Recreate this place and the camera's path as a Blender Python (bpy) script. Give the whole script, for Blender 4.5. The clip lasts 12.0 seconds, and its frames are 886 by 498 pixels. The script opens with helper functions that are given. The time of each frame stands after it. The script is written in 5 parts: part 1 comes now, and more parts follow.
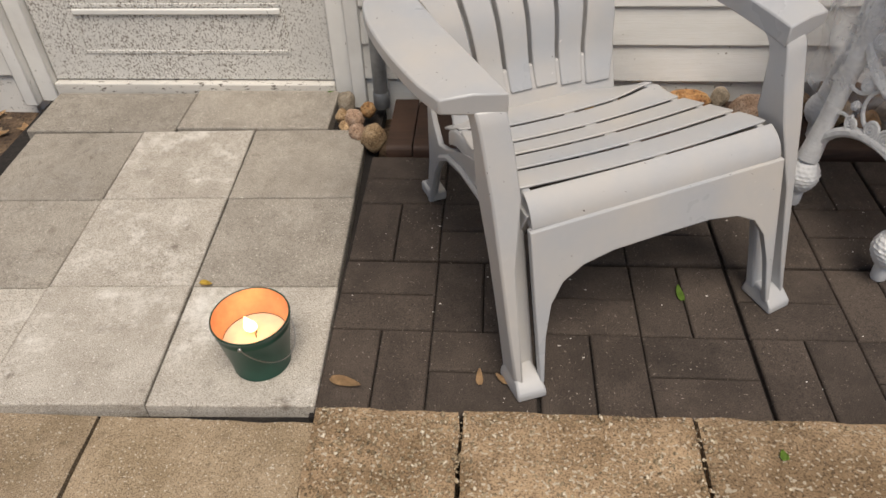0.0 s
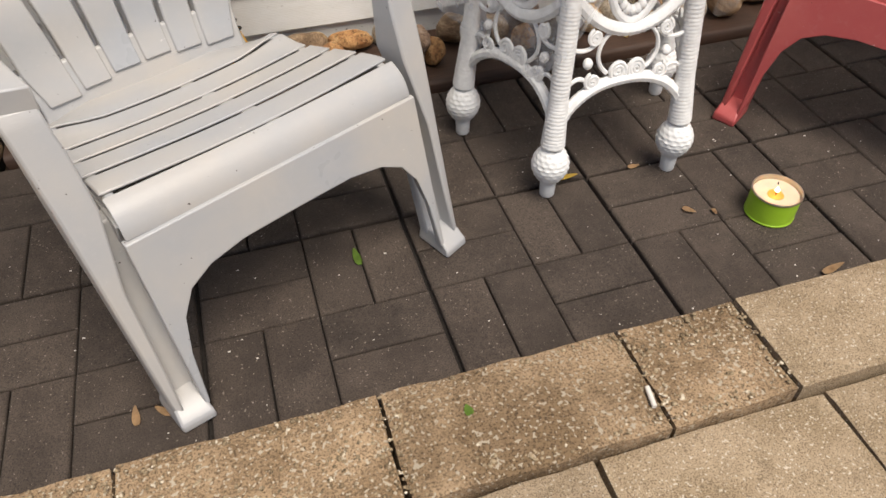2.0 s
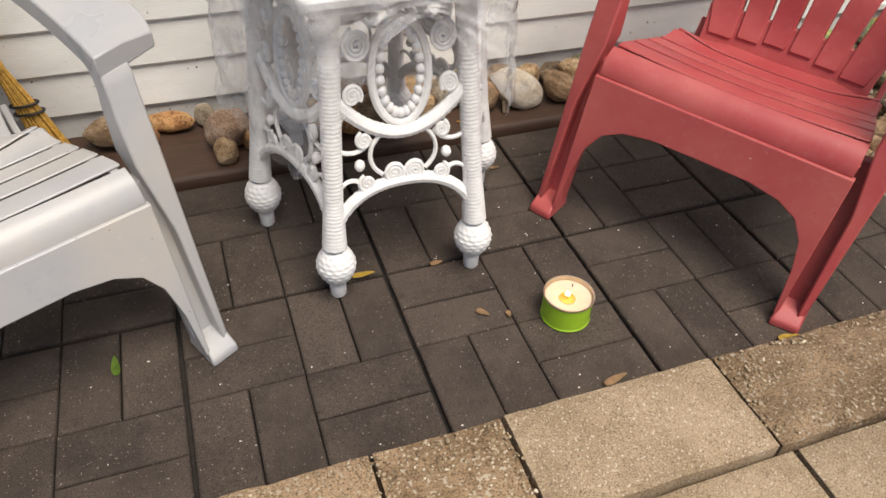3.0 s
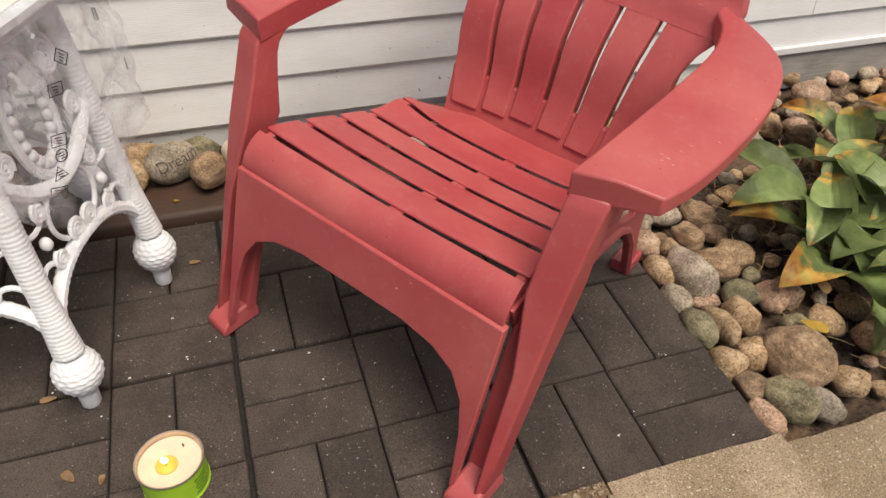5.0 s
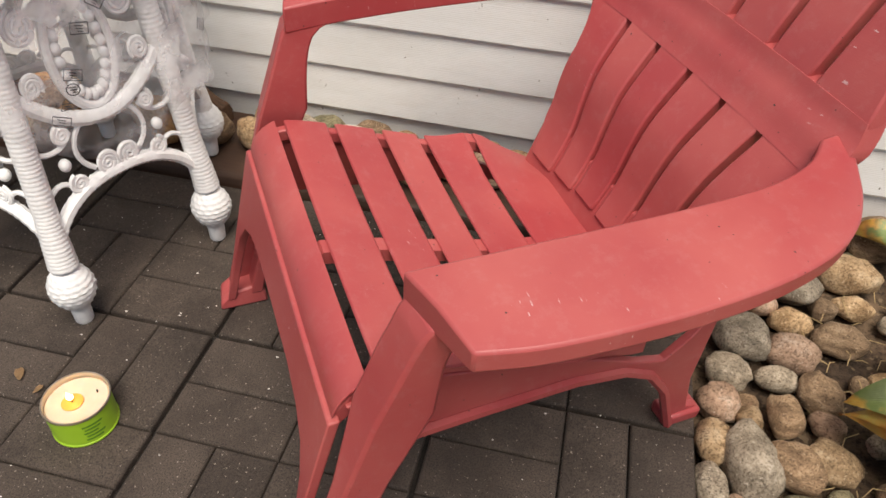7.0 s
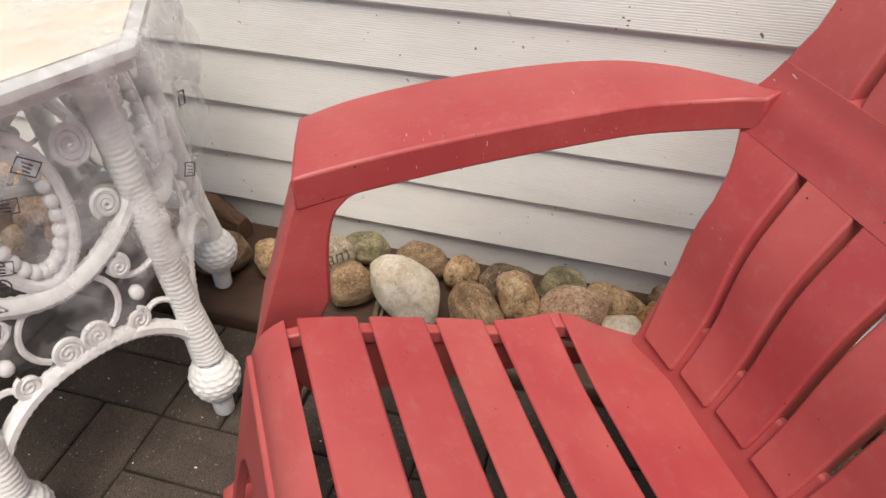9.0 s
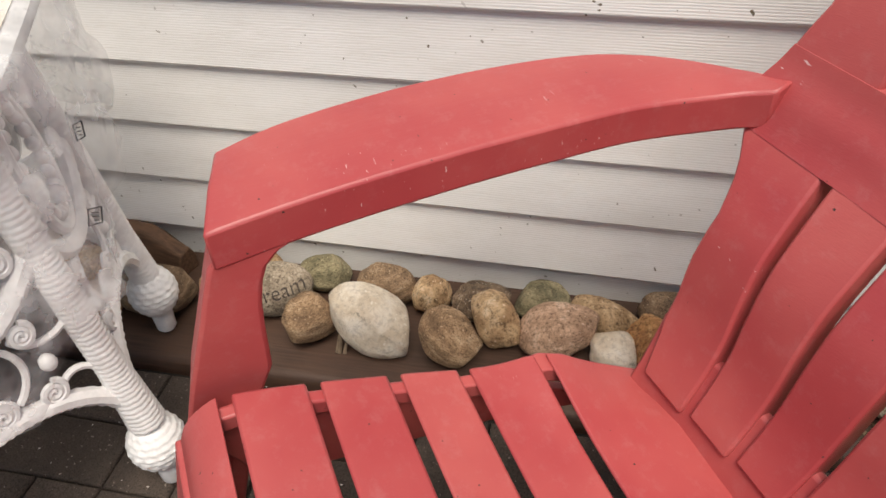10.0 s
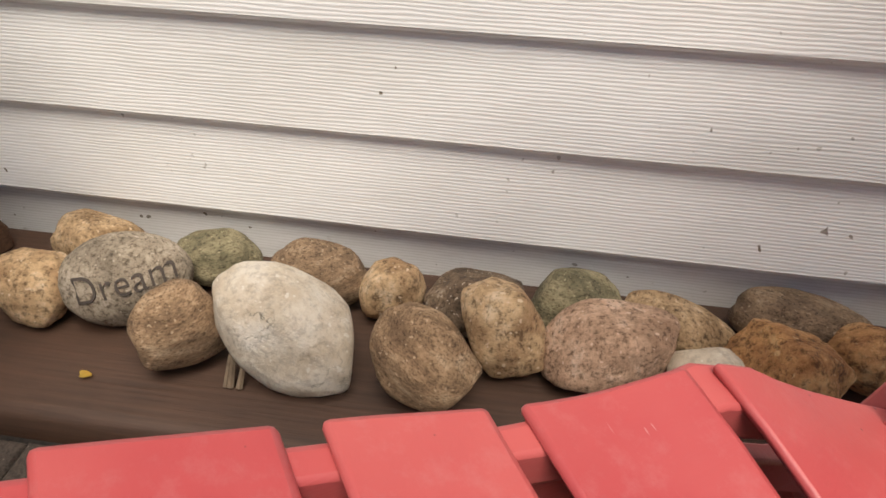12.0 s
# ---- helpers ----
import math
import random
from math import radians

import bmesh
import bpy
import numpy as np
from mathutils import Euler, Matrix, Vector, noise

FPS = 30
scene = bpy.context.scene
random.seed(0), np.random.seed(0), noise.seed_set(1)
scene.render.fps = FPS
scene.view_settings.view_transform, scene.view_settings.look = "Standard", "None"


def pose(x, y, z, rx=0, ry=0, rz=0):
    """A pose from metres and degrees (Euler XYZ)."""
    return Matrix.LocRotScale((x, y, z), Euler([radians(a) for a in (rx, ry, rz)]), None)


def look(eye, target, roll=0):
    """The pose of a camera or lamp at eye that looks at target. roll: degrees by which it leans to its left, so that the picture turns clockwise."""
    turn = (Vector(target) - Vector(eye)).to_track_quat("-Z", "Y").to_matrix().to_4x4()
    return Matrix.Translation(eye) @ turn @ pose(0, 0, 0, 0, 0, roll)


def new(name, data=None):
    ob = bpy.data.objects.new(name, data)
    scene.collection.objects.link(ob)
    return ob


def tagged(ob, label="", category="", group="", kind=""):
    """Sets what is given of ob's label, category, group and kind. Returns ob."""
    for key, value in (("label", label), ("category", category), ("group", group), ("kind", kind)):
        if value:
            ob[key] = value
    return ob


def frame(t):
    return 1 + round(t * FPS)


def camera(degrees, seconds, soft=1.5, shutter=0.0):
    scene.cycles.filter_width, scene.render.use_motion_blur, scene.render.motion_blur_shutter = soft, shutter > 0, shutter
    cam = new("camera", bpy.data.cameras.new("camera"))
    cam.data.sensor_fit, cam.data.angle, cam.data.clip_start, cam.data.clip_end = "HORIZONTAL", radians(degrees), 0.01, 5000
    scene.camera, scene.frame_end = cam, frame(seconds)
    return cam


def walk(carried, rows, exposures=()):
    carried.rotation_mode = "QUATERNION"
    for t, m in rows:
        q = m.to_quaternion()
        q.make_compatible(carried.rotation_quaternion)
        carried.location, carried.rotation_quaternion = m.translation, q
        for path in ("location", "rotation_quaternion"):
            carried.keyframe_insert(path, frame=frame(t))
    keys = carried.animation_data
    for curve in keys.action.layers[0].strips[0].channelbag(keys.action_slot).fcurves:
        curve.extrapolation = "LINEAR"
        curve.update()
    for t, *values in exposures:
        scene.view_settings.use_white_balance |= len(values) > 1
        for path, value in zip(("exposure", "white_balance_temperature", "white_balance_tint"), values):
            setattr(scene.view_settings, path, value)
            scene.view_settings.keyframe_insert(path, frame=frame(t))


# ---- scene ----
cam = camera(63.0, 12.0, soft=1.6)
PATH = [
    (0, (0.109, -0.969, 1.065), (-0.017, 0.531, -0.252), -2.1),
    (0.5, (0.163, -0.995, 1.042), (0.13, 0.5, -0.285), -2.9),
    (1, (0.21, -1.0, 1.011), (0.353, 0.421, -0.389), -2.6),
    (1.5, (0.277, -0.921, 0.989), (0.555, 0.44, -0.45), -1.6),
    (2, (0.378, -0.844, 0.994), (0.792, 0.496, -0.432), -0.4),
    (2.5, (0.545, -0.834, 1.023), (1.074, 0.522, -0.349), 3.2),
    (2.7, (0.631, -0.842, 1.036), (1.167, 0.534, -0.314), 2.9),
    (4.3, (1.203, -0.696, 0.999), (1.7, 0.708, -0.33), 0.9),
    (4.5, (1.289, -0.694, 0.994), (1.764, 0.72, -0.338), 1.9),
    (5, (1.5, -0.686, 0.98), (1.993, 0.745, -0.328), 2.0),
    (5.5, (1.682, -0.626, 0.966), (2.224, 0.8, -0.328), 2.6),
    (6, (1.812, -0.579, 0.954), (2.179, 0.898, -0.344), 3.1),
    (6.5, (1.966, -0.572, 0.955), (1.914, 0.917, -0.379), 2.6),
    (7, (1.977, -0.541, 0.95), (1.681, 0.939, -0.361), 2.9),
    (7.5, (1.918, -0.446, 0.943), (1.495, 1.021, -0.349), 3.2),
    (9.3, (1.848, -0.118, 0.911), (1.436, 1.369, -0.361), -1.0),
    (9.5, (1.848, -0.1, 0.905), (1.446, 1.381, -0.377), -1.6),
    (10, (1.828, -0.02, 0.875), (1.476, 1.458, -0.425), -2.7),
    (10.5, (1.76, 0.083, 0.808), (1.541, 1.585, -0.493), -1.2),
    (11, (1.74, 0.169, 0.69), (1.608, 1.699, -0.591), 0.7),
    (11.5, (1.762, 0.257, 0.584), (1.614, 1.782, -0.702), 1.1),
    (12, (1.735, 0.266, 0.512), (1.512, 1.854, -0.683), 1.3),
]
walk(cam, [(t, look(eye, target, roll)) for t, eye, target, roll in PATH], exposures=[(0.0, -0.25), (2.5, 0.05), (4.5, 0.0), (6.5, 0.1), (7.5, -0.03), (9.5, 0.0), (11.0, 0.14), (12.0, 0.2)])

# ---- world and light ----
world = bpy.data.worlds.new("sky")
scene.world = world
world.use_nodes = True
wn = world.node_tree
sky = wn.nodes.new("ShaderNodeTexSky")
sky.sky_type = "NISHITA"
sky.sun_disc = False
sky.sun_elevation = radians(65.5)
sky.sun_rotation = radians(163.5)
sky.dust_density = 2.0
wn.links.new(sky.outputs[0], wn.nodes["Background"].inputs[0])
wn.nodes["Background"].inputs[1].default_value = 0.082
sun = new("sun", bpy.data.lights.new("sun", "SUN"))
sun.data.energy, sun.data.angle, sun.data.color = 4.2, radians(34), (1.0, 0.91, 0.79)
sun.matrix_world = look((0.40, -1.35, 3.1), (0, 0, 0))


# ---- material tools ----
def nodes_of(name, rough=0.6, metal=0.0):
    m = bpy.data.materials.new(name)
    m.use_nodes = True
    nt = m.node_tree
    b = nt.nodes["Principled BSDF"]
    b.inputs["Roughness"].default_value = rough
    b.inputs["Metallic"].default_value = metal
    return m, nt, b


def coords(nt, scale=(1, 1, 1), kind="Object"):
    tc = nt.nodes.new("ShaderNodeTexCoord")
    mp = nt.nodes.new("ShaderNodeMapping")
    mp.inputs["Scale"].default_value = scale
    shift = nt.nodes.new("ShaderNodeVectorMath")
    shift.operation = "MULTIPLY_ADD"
    nt.links.new(nt.nodes.new("ShaderNodeObjectInfo").outputs["Random"], shift.inputs[0])
    shift.inputs[1].default_value = (13.0, 29.0, 17.0)
    nt.links.new(tc.outputs[kind], shift.inputs[2])
    nt.links.new(shift.outputs[0], mp.inputs[0])
    return mp.outputs[0]


def noise_tex(nt, vec, scale, detail=4.0, rough=0.55):
    n = nt.nodes.new("ShaderNodeTexNoise")
    n.inputs["Scale"].default_value = scale
    n.inputs["Detail"].default_value = detail
    n.inputs["Roughness"].default_value = rough
    nt.links.new(vec, n.inputs["Vector"])
    return n.outputs["Fac"]


def ramp(nt, fac, stops):
    r = nt.nodes.new("ShaderNodeValToRGB")
    el = r.color_ramp.elements
    while len(el) < len(stops):
        el.new(0.5)
    for e, (p, c) in zip(el, stops):
        e.position = p
        e.color = (*c, 1) if len(c) == 3 else c
    nt.links.new(fac, r.inputs[0])
    return r.outputs[0]


def mix(nt, fac, a, b, mode="MIX"):
    x = nt.nodes.new("ShaderNodeMix")
    x.data_type, x.blend_type = "RGBA", mode
    if isinstance(fac, (int, float)):
        x.inputs[0].default_value = fac
    else:
        nt.links.new(fac, x.inputs[0])
    for sock, v in ((x.inputs[6], a), (x.inputs[7], b)):
        if isinstance(v, tuple):
            sock.default_value = (*v, 1)
        else:
            nt.links.new(v, sock)
    return x.outputs[2]


def bump(nt, b, height, strength=0.3, distance=0.002):
    n = nt.nodes.new("ShaderNodeBump")
    n.inputs["Strength"].default_value = strength
    n.inputs["Distance"].default_value = distance
    nt.links.new(height, n.inputs["Height"])
    nt.links.new(n.outputs[0], b.inputs["Normal"])
    return n


def rand_of(nt):
    return nt.nodes.new("ShaderNodeObjectInfo").outputs["Random"]


def math_node(nt, op, a, b=0.0):
    n = nt.nodes.new("ShaderNodeMath")
    n.operation = op
    for sock, v in zip(n.inputs, (a, b)):
        if isinstance(v, (int, float)):
            sock.default_value = v
        else:
            nt.links.new(v, sock)
    return n.outputs[0]


BLACK, WHITE = (0, 0, 0), (1, 1, 1)


def speckled(name, dark, light, speck, grain=260.0, amount=0.63, rough=0.9, bumpy=0.5, dist=0.002, vary=0.25, bloom=0.0):
    """A mineral surface: stains, fine grain, light specks, and a tint of its own for each piece."""
    m, nt, b = nodes_of(name, rough)
    v = coords(nt)
    big = noise_tex(nt, v, 7.0, 8.0, 0.68)
    base = ramp(nt, big, [(0.40, dark), (0.60, light)])
    stain = noise_tex(nt, v, 23.0, 6.0, 0.7)
    base = mix(nt, ramp(nt, stain, [(0.56, BLACK), (0.70, (0.6, 0.6, 0.6))]), base, tuple(0.7 * q for q in dark))
    fine = noise_tex(nt, v, grain, 3.0, 0.7)
    g = nt.nodes.new("ShaderNodeMix")
    g.data_type, g.blend_type = "RGBA", "MULTIPLY"
    g.inputs[0].default_value = 0.85
    nt.links.new(base, g.inputs[6])
    nt.links.new(ramp(nt, fine, [(0.38, (0.22, 0.20, 0.18)), (0.5, (0.85, 0.85, 0.85)), (0.62, (1.0, 1.0, 1.0))]), g.inputs[7])
    sp = noise_tex(nt, v, grain * 0.55, 1.0, 0.4)
    col = mix(nt, ramp(nt, sp, [(amount, BLACK), (amount + 0.04, WHITE)]), g.outputs[2], speck)
    tint = ramp(nt, rand_of(nt), [(0.0, (1 - vary,) * 3), (1.0, (1 + vary * 0.4,) * 3)])
    col = mix(nt, 1.0, col, tint, "MULTIPLY")
    if bloom:
        salt = noise_tex(nt, v, 6.0, 9.0, 0.8)
        col = mix(nt, ramp(nt, salt, [(0.52, BLACK), (0.68, (bloom,) * 3)]), col, (0.78, 0.75, 0.70))
        spill = noise_tex(nt, v, 13.0, 8.0, 0.75)
        col = mix(nt, ramp(nt, spill, [(0.60, BLACK), (0.70, (0.75, 0.75, 0.75))]), col, (0.13, 0.105, 0.08))
    nt.links.new(col, b.inputs["Base Color"])
    h = mix(nt, 0.5, ramp(nt, fine, [(0.0, BLACK), (1.0, WHITE)]), ramp(nt, noise_tex(nt, v, 60.0), [(0.0, BLACK), (1.0, WHITE)]))
    bump(nt, b, h, bumpy, dist)
    return m


def plastic(name, colour, faded, rough=0.42):
    """Moulded garden-chair plastic: a fine wood grain, faded patches, dust and pale scuffs."""
    m, nt, b = nodes_of(name, rough)
    v = coords(nt)
    patch = noise_tex(nt, v, 5.0, 4.0)
    col = mix(nt, ramp(nt, patch, [(0.35, BLACK), (0.72, WHITE)]), colour, faded)
    grain = noise_tex(nt, coords(nt, (60, 9, 260)), 3.0, 3.0)
    dust = noise_tex(nt, v, 55.0, 6.0, 0.75)
    col = mix(nt, ramp(nt, dust, [(0.52, BLACK), (0.9, (0.22, 0.22, 0.22))]), col, tuple(0.6 * c + 0.28 for c in faded))
    scuff = noise_tex(nt, coords(nt, (30, 190, 60)), 2.2, 2.0, 0.5)
    spots = noise_tex(nt, v, 9.0, 1.0)
    sc = math_node(nt, "MULTIPLY", ramp(nt, scuff, [(0.70, BLACK), (0.73, WHITE)]), ramp(nt, spots, [(0.62, BLACK), (0.68, WHITE)]))
    col = mix(nt, sc, col, tuple(0.5 * c + 0.4 for c in faded))
    dirt = noise_tex(nt, v, 210.0, 0.0)
    col = mix(nt, ramp(nt, dirt, [(0.865, BLACK), (0.88, WHITE)]), col, (0.05, 0.03, 0.025))
    nt.links.new(col, b.inputs["Base Color"])
    nt.links.new(ramp(nt, patch, [(0.2, (rough - 0.08,) * 3), (0.8, (rough + 0.16,) * 3)]), b.inputs["Roughness"])
    bump(nt, b, mix(nt, 0.3, grain, dust), 0.22, 0.0012)
    return m


# ---- materials ----
RED = plastic("red_plastic", (0.365, 0.054, 0.059), (0.46, 0.104, 0.096), 0.40)
GREY = plastic("grey_plastic", (0.385, 0.395, 0.415), (0.48, 0.45, 0.415), 0.30)
BRICK = speckled("rubber_paver", (0.060, 0.044, 0.034), (0.098, 0.074, 0.058), (0.28, 0.235, 0.195), 430.0, 0.715, 0.85, 1.0, 0.004, 0.16)
BEDDING = speckled("paver_bedding", (0.012, 0.010, 0.009), (0.025, 0.02, 0.017), (0.05, 0.04, 0.03), 200.0, 0.75, 1.0, 0.5)
SLAB = speckled("grey_concrete", (0.33, 0.295, 0.25), (0.41, 0.37, 0.315), (0.66, 0.61, 0.54), 480.0, 0.70, 0.92, 0.7, 0.0018, 0.12, 0.12)
PALE_SLAB = speckled("bleached_concrete", (0.47, 0.425, 0.365), (0.58, 0.535, 0.47), (0.74, 0.70, 0.64), 480.0, 0.70, 0.92, 0.7, 0.0018, 0.08, 0.75)
KERB = speckled("aggregate_concrete", (0.28, 0.185, 0.10), (0.52, 0.365, 0.22), (0.52, 0.44, 0.33), 260.0, 0.62, 0.95, 1.0, 0.010)
SAND = speckled("sandy_concrete", (0.37, 0.275, 0.17), (0.51, 0.39, 0.26), (0.62, 0.54, 0.43), 420.0, 0.66, 0.95, 1.0, 0.004)
SOIL = speckled("soil", (0.07, 0.044, 0.027), (0.21, 0.14, 0.085), (0.25, 0.18, 0.11), 90.0, 0.66, 1.0, 1.0, 0.01)
PEBBLE = speckled("pebble_grain", (0.22, 0.155, 0.085), (0.42, 0.33, 0.21), (0.60, 0.52, 0.40), 200.0, 0.6, 0.8, 0.4)


def stone_mat(name, dark, light, speck, grain, bands=0.0, gritty=0.9):
    """River stone: mottled minerals, fine grain, hairline cracks and a rough skin."""
    m, nt, b = nodes_of(name, 0.78)
    v = coords(nt)
    vec = coords(nt, (1, 1, bands)) if bands else v
    big = noise_tex(nt, vec, 24.0, 9.0, 0.70)
    mid = tuple(0.55 * a + 0.45 * q for a, q in zip(dark, light))
    col = ramp(nt, big, [(0.37, dark), (0.47, mid), (0.55, light), (0.66, speck)])
    fine = noise_tex(nt, vec, grain * 1.7, 8.0, 0.78)
    col = mix(nt, gritty, col, ramp(nt, fine, [(0.40, (0.22, 0.185, 0.15)), (0.49, (0.84, 0.83, 0.81)), (0.60, (1.0, 1.0, 1.0))]), "MULTIPLY")
    sp = noise_tex(nt, v, grain * 1.6, 2.0, 0.5)
    col = mix(nt, ramp(nt, sp, [(0.66, BLACK), (0.70, (0.8, 0.8, 0.8))]), col, speck)
    crack = noise_tex(nt, v, 38.0, 3.0, 0.6)
    line = ramp(nt, crack, [(0.492, BLACK), (0.5, WHITE), (0.508, BLACK)])
    where = noise_tex(nt, v, 17.0, 1.0)
    cr = math_node(nt, "MULTIPLY", line, ramp(nt, where, [(0.54, BLACK), (0.64, (0.8, 0.8, 0.8))]))
    col = mix(nt, cr, col, tuple(0.4 * q for q in dark))
    tint = ramp(nt, rand_of(nt), [(0.0, (0.95, 0.90, 0.84)), (0.5, (1.28, 1.20, 1.10)), (1.0, (1.55, 1.43, 1.28))])
    nt.links.new(mix(nt, 1.0 if gritty > 0.5 else 0.25, col, tint, "MULTIPLY"), b.inputs["Base Color"])
    skin = noise_tex(nt, v, 150.0, 7.0, 0.75)
    h = mix(nt, 0.45, skin, big)
    h = mix(nt, cr, h, BLACK)
    bump(nt, b, h, 1.0, 0.008)
    return m


S_TAN = stone_mat("tan_stone", (0.24, 0.16, 0.085), (0.46, 0.34, 0.21), (0.55, 0.45, 0.32), 120.0)
S_BROWN = stone_mat("brown_stone", (0.15, 0.10, 0.06), (0.33, 0.235, 0.15), (0.45, 0.36, 0.26), 150.0, 3.0)
S_GREY = stone_mat("grey_stone", (0.19, 0.165, 0.13), (0.37, 0.33, 0.27), (0.48, 0.44, 0.38), 140.0)
S_GREEN = stone_mat("mossy_stone", (0.10, 0.095, 0.055), (0.27, 0.25, 0.16), (0.36, 0.33, 0.22), 150.0, 2.5)
S_DARK = stone_mat("dark_stone", (0.07, 0.05, 0.035), (0.22, 0.165, 0.115), (0.60, 0.55, 0.48), 190.0)
S_CREAM = stone_mat("cream_stone", (0.66, 0.56, 0.42), (0.84, 0.77, 0.65), (0.88, 0.83, 0.74), 70.0, 0.0, 0.32)
S_ORANGE = stone_mat("orange_stone", (0.26, 0.12, 0.045), (0.46, 0.27, 0.12), (0.50, 0.36, 0.2), 70.0)
S_SAND = stone_mat("sandy_orange_stone", (0.34, 0.22, 0.12), (0.56, 0.42, 0.26), (0.66, 0.56, 0.42), 90.0)
S_PINK = stone_mat("pinkish_stone", (0.27, 0.18, 0.125), (0.46, 0.33, 0.25), (0.55, 0.45, 0.38), 110.0)


def siding_mat():
    m, nt, b = nodes_of("white_vinyl", 0.5)
    v = coords(nt)
    grime = noise_tex(nt, coords(nt, (1, 1, 3)), 4.0, 6.0, 0.65)
    col = ramp(nt, grime, [(0.3, (0.80, 0.79, 0.765)), (0.62, (0.89, 0.885, 0.875))])
    tint = ramp(nt, rand_of(nt), [(0.0, (0.93, 0.93, 0.92)), (1.0, (1.0, 1.0, 1.0))])
    col = mix(nt, 1.0, col, tint, "MULTIPLY")
    spots = noise_tex(nt, v, 95.0, 1.0, 0.5)
    where = noise_tex(nt, v, 6.0, 2.0)
    sp = math_node(nt, "MULTIPLY", ramp(nt, spots, [(0.74, BLACK), (0.77, WHITE)]), ramp(nt, where, [(0.5, BLACK), (0.6, WHITE)]))
    col = mix(nt, sp, col, (0.16, 0.13, 0.09))
    w = nt.nodes.new("ShaderNodeTexWave")
    w.bands_direction = "Z"
    for key, val in (("Scale", 1.0), ("Distortion", 6.0), ("Detail", 4.0), ("Detail Scale", 0.7), ("Detail Roughness", 0.6)):
        w.inputs[key].default_value = val
    nt.links.new(coords(nt, (14, 14, 84)), w.inputs["Vector"])
    groove = ramp(nt, w.outputs["Fac"], [(0.0, (0.87, 0.865, 0.85)), (0.5, WHITE)])
    col = mix(nt, 0.9, col, groove, "MULTIPLY")
    streak = noise_tex(nt, coords(nt, (5, 5, 60)), 3.0, 6.0, 0.7)
    col = mix(nt, ramp(nt, streak, [(0.55, BLACK), (0.8, (0.35, 0.35, 0.35))]), col, (0.52, 0.48, 0.41))
    nt.links.new(col, b.inputs["Base Color"])
    bump(nt, b, w.outputs["Fac"], 0.24, 0.0012)
    return m


SIDING = siding_mat()


def old_paint(name, base, flake, amount, scale=(1, 1, 0.4), size=60.0):
    m, nt, b = nodes_of(name, 0.7)
    v = coords(nt, scale)
    fl = noise_tex(nt, v, size, 6.0, 0.72)
    wide = noise_tex(nt, coords(nt), 5.0, 4.0, 0.6)
    lim = math_node(nt, "ADD", fl, math_node(nt, "MULTIPLY", wide, 0.22))
    mask = ramp(nt, lim, [(amount, BLACK), (amount + 0.03, WHITE)])
    tone = ramp(nt, wide, [(0.3, tuple(0.8 * c for c in base)), (0.7, base)])
    nt.links.new(mix(nt, mask, tone, flake), b.inputs["Base Color"])
    bump(nt, b, mask, -0.4, 0.0012)
    return m


DOOR = old_paint("flaking_white_paint", (0.74, 0.72, 0.68), (0.14, 0.115, 0.09), 0.652, (1, 1, 0.7), 230.0)
SILL = old_paint("grimy_white_sill", (0.68, 0.65, 0.60), (0.10, 0.08, 0.06), 0.69, (0.4, 1, 1), 90.0)
TRIM = old_paint("worn_white_trim", (0.80, 0.785, 0.75), (0.17, 0.14, 0.11), 0.765)
OLD_SIDING = old_paint("spattered_siding", (0.74, 0.72, 0.68), (0.15, 0.13, 0.11), 0.74, (1, 1, 1), 80.0)


def wood(name, dark, light, axis=(3, 40, 40), rough=0.6, knots=True):
    m, nt, b = nodes_of(name, rough)
    g = noise_tex(nt, coords(nt, axis), 3.0, 6.0, 0.65)
    col = ramp(nt, g, [(0.3, dark), (0.7, light)])
    st = noise_tex(nt, coords(nt), 9.0, 4.0)
    col = mix(nt, ramp(nt, st, [(0.4, BLACK), (0.75, (0.6, 0.6, 0.6))]), col, tuple(1.25 * c for c in light))
    nt.links.new(col, b.inputs["Base Color"])
    bump(nt, b, g, 0.5, 0.0015)
    return m


BOARD = wood("brown_painted_timber", (0.034, 0.017, 0.010), (0.076, 0.039, 0.023), (3, 70, 70), 0.62)
BEAM = wood("weathered_grey_timber", (0.20, 0.18, 0.155), (0.36, 0.335, 0.30), (3, 60, 60), 0.85)
LOG = wood("dark_split_wood", (0.05, 0.025, 0.013), (0.15, 0.08, 0.042), (4, 50, 50), 0.8)
TWIG = wood("dry_twig", (0.10, 0.07, 0.045), (0.24, 0.18, 0.12), (50, 50, 5), 0.8)


def simple(name, colour, rough=0.5, metal=0.0, vary=0.12, scale=30.0, relief=0.15, dist=0.001):
    m, nt, b = nodes_of(name, rough, metal)
    n = noise_tex(nt, coords(nt), scale, 5.0, 0.65)
    lo, hi = tuple(c * (1 - vary) for c in colour), tuple(min(1, c * (1 + vary)) for c in colour)
    nt.links.new(ramp(nt, n, [(0.3, lo), (0.7, hi)]), b.inputs["Base Color"])
    bump(nt, b, n, relief, dist)
    return m


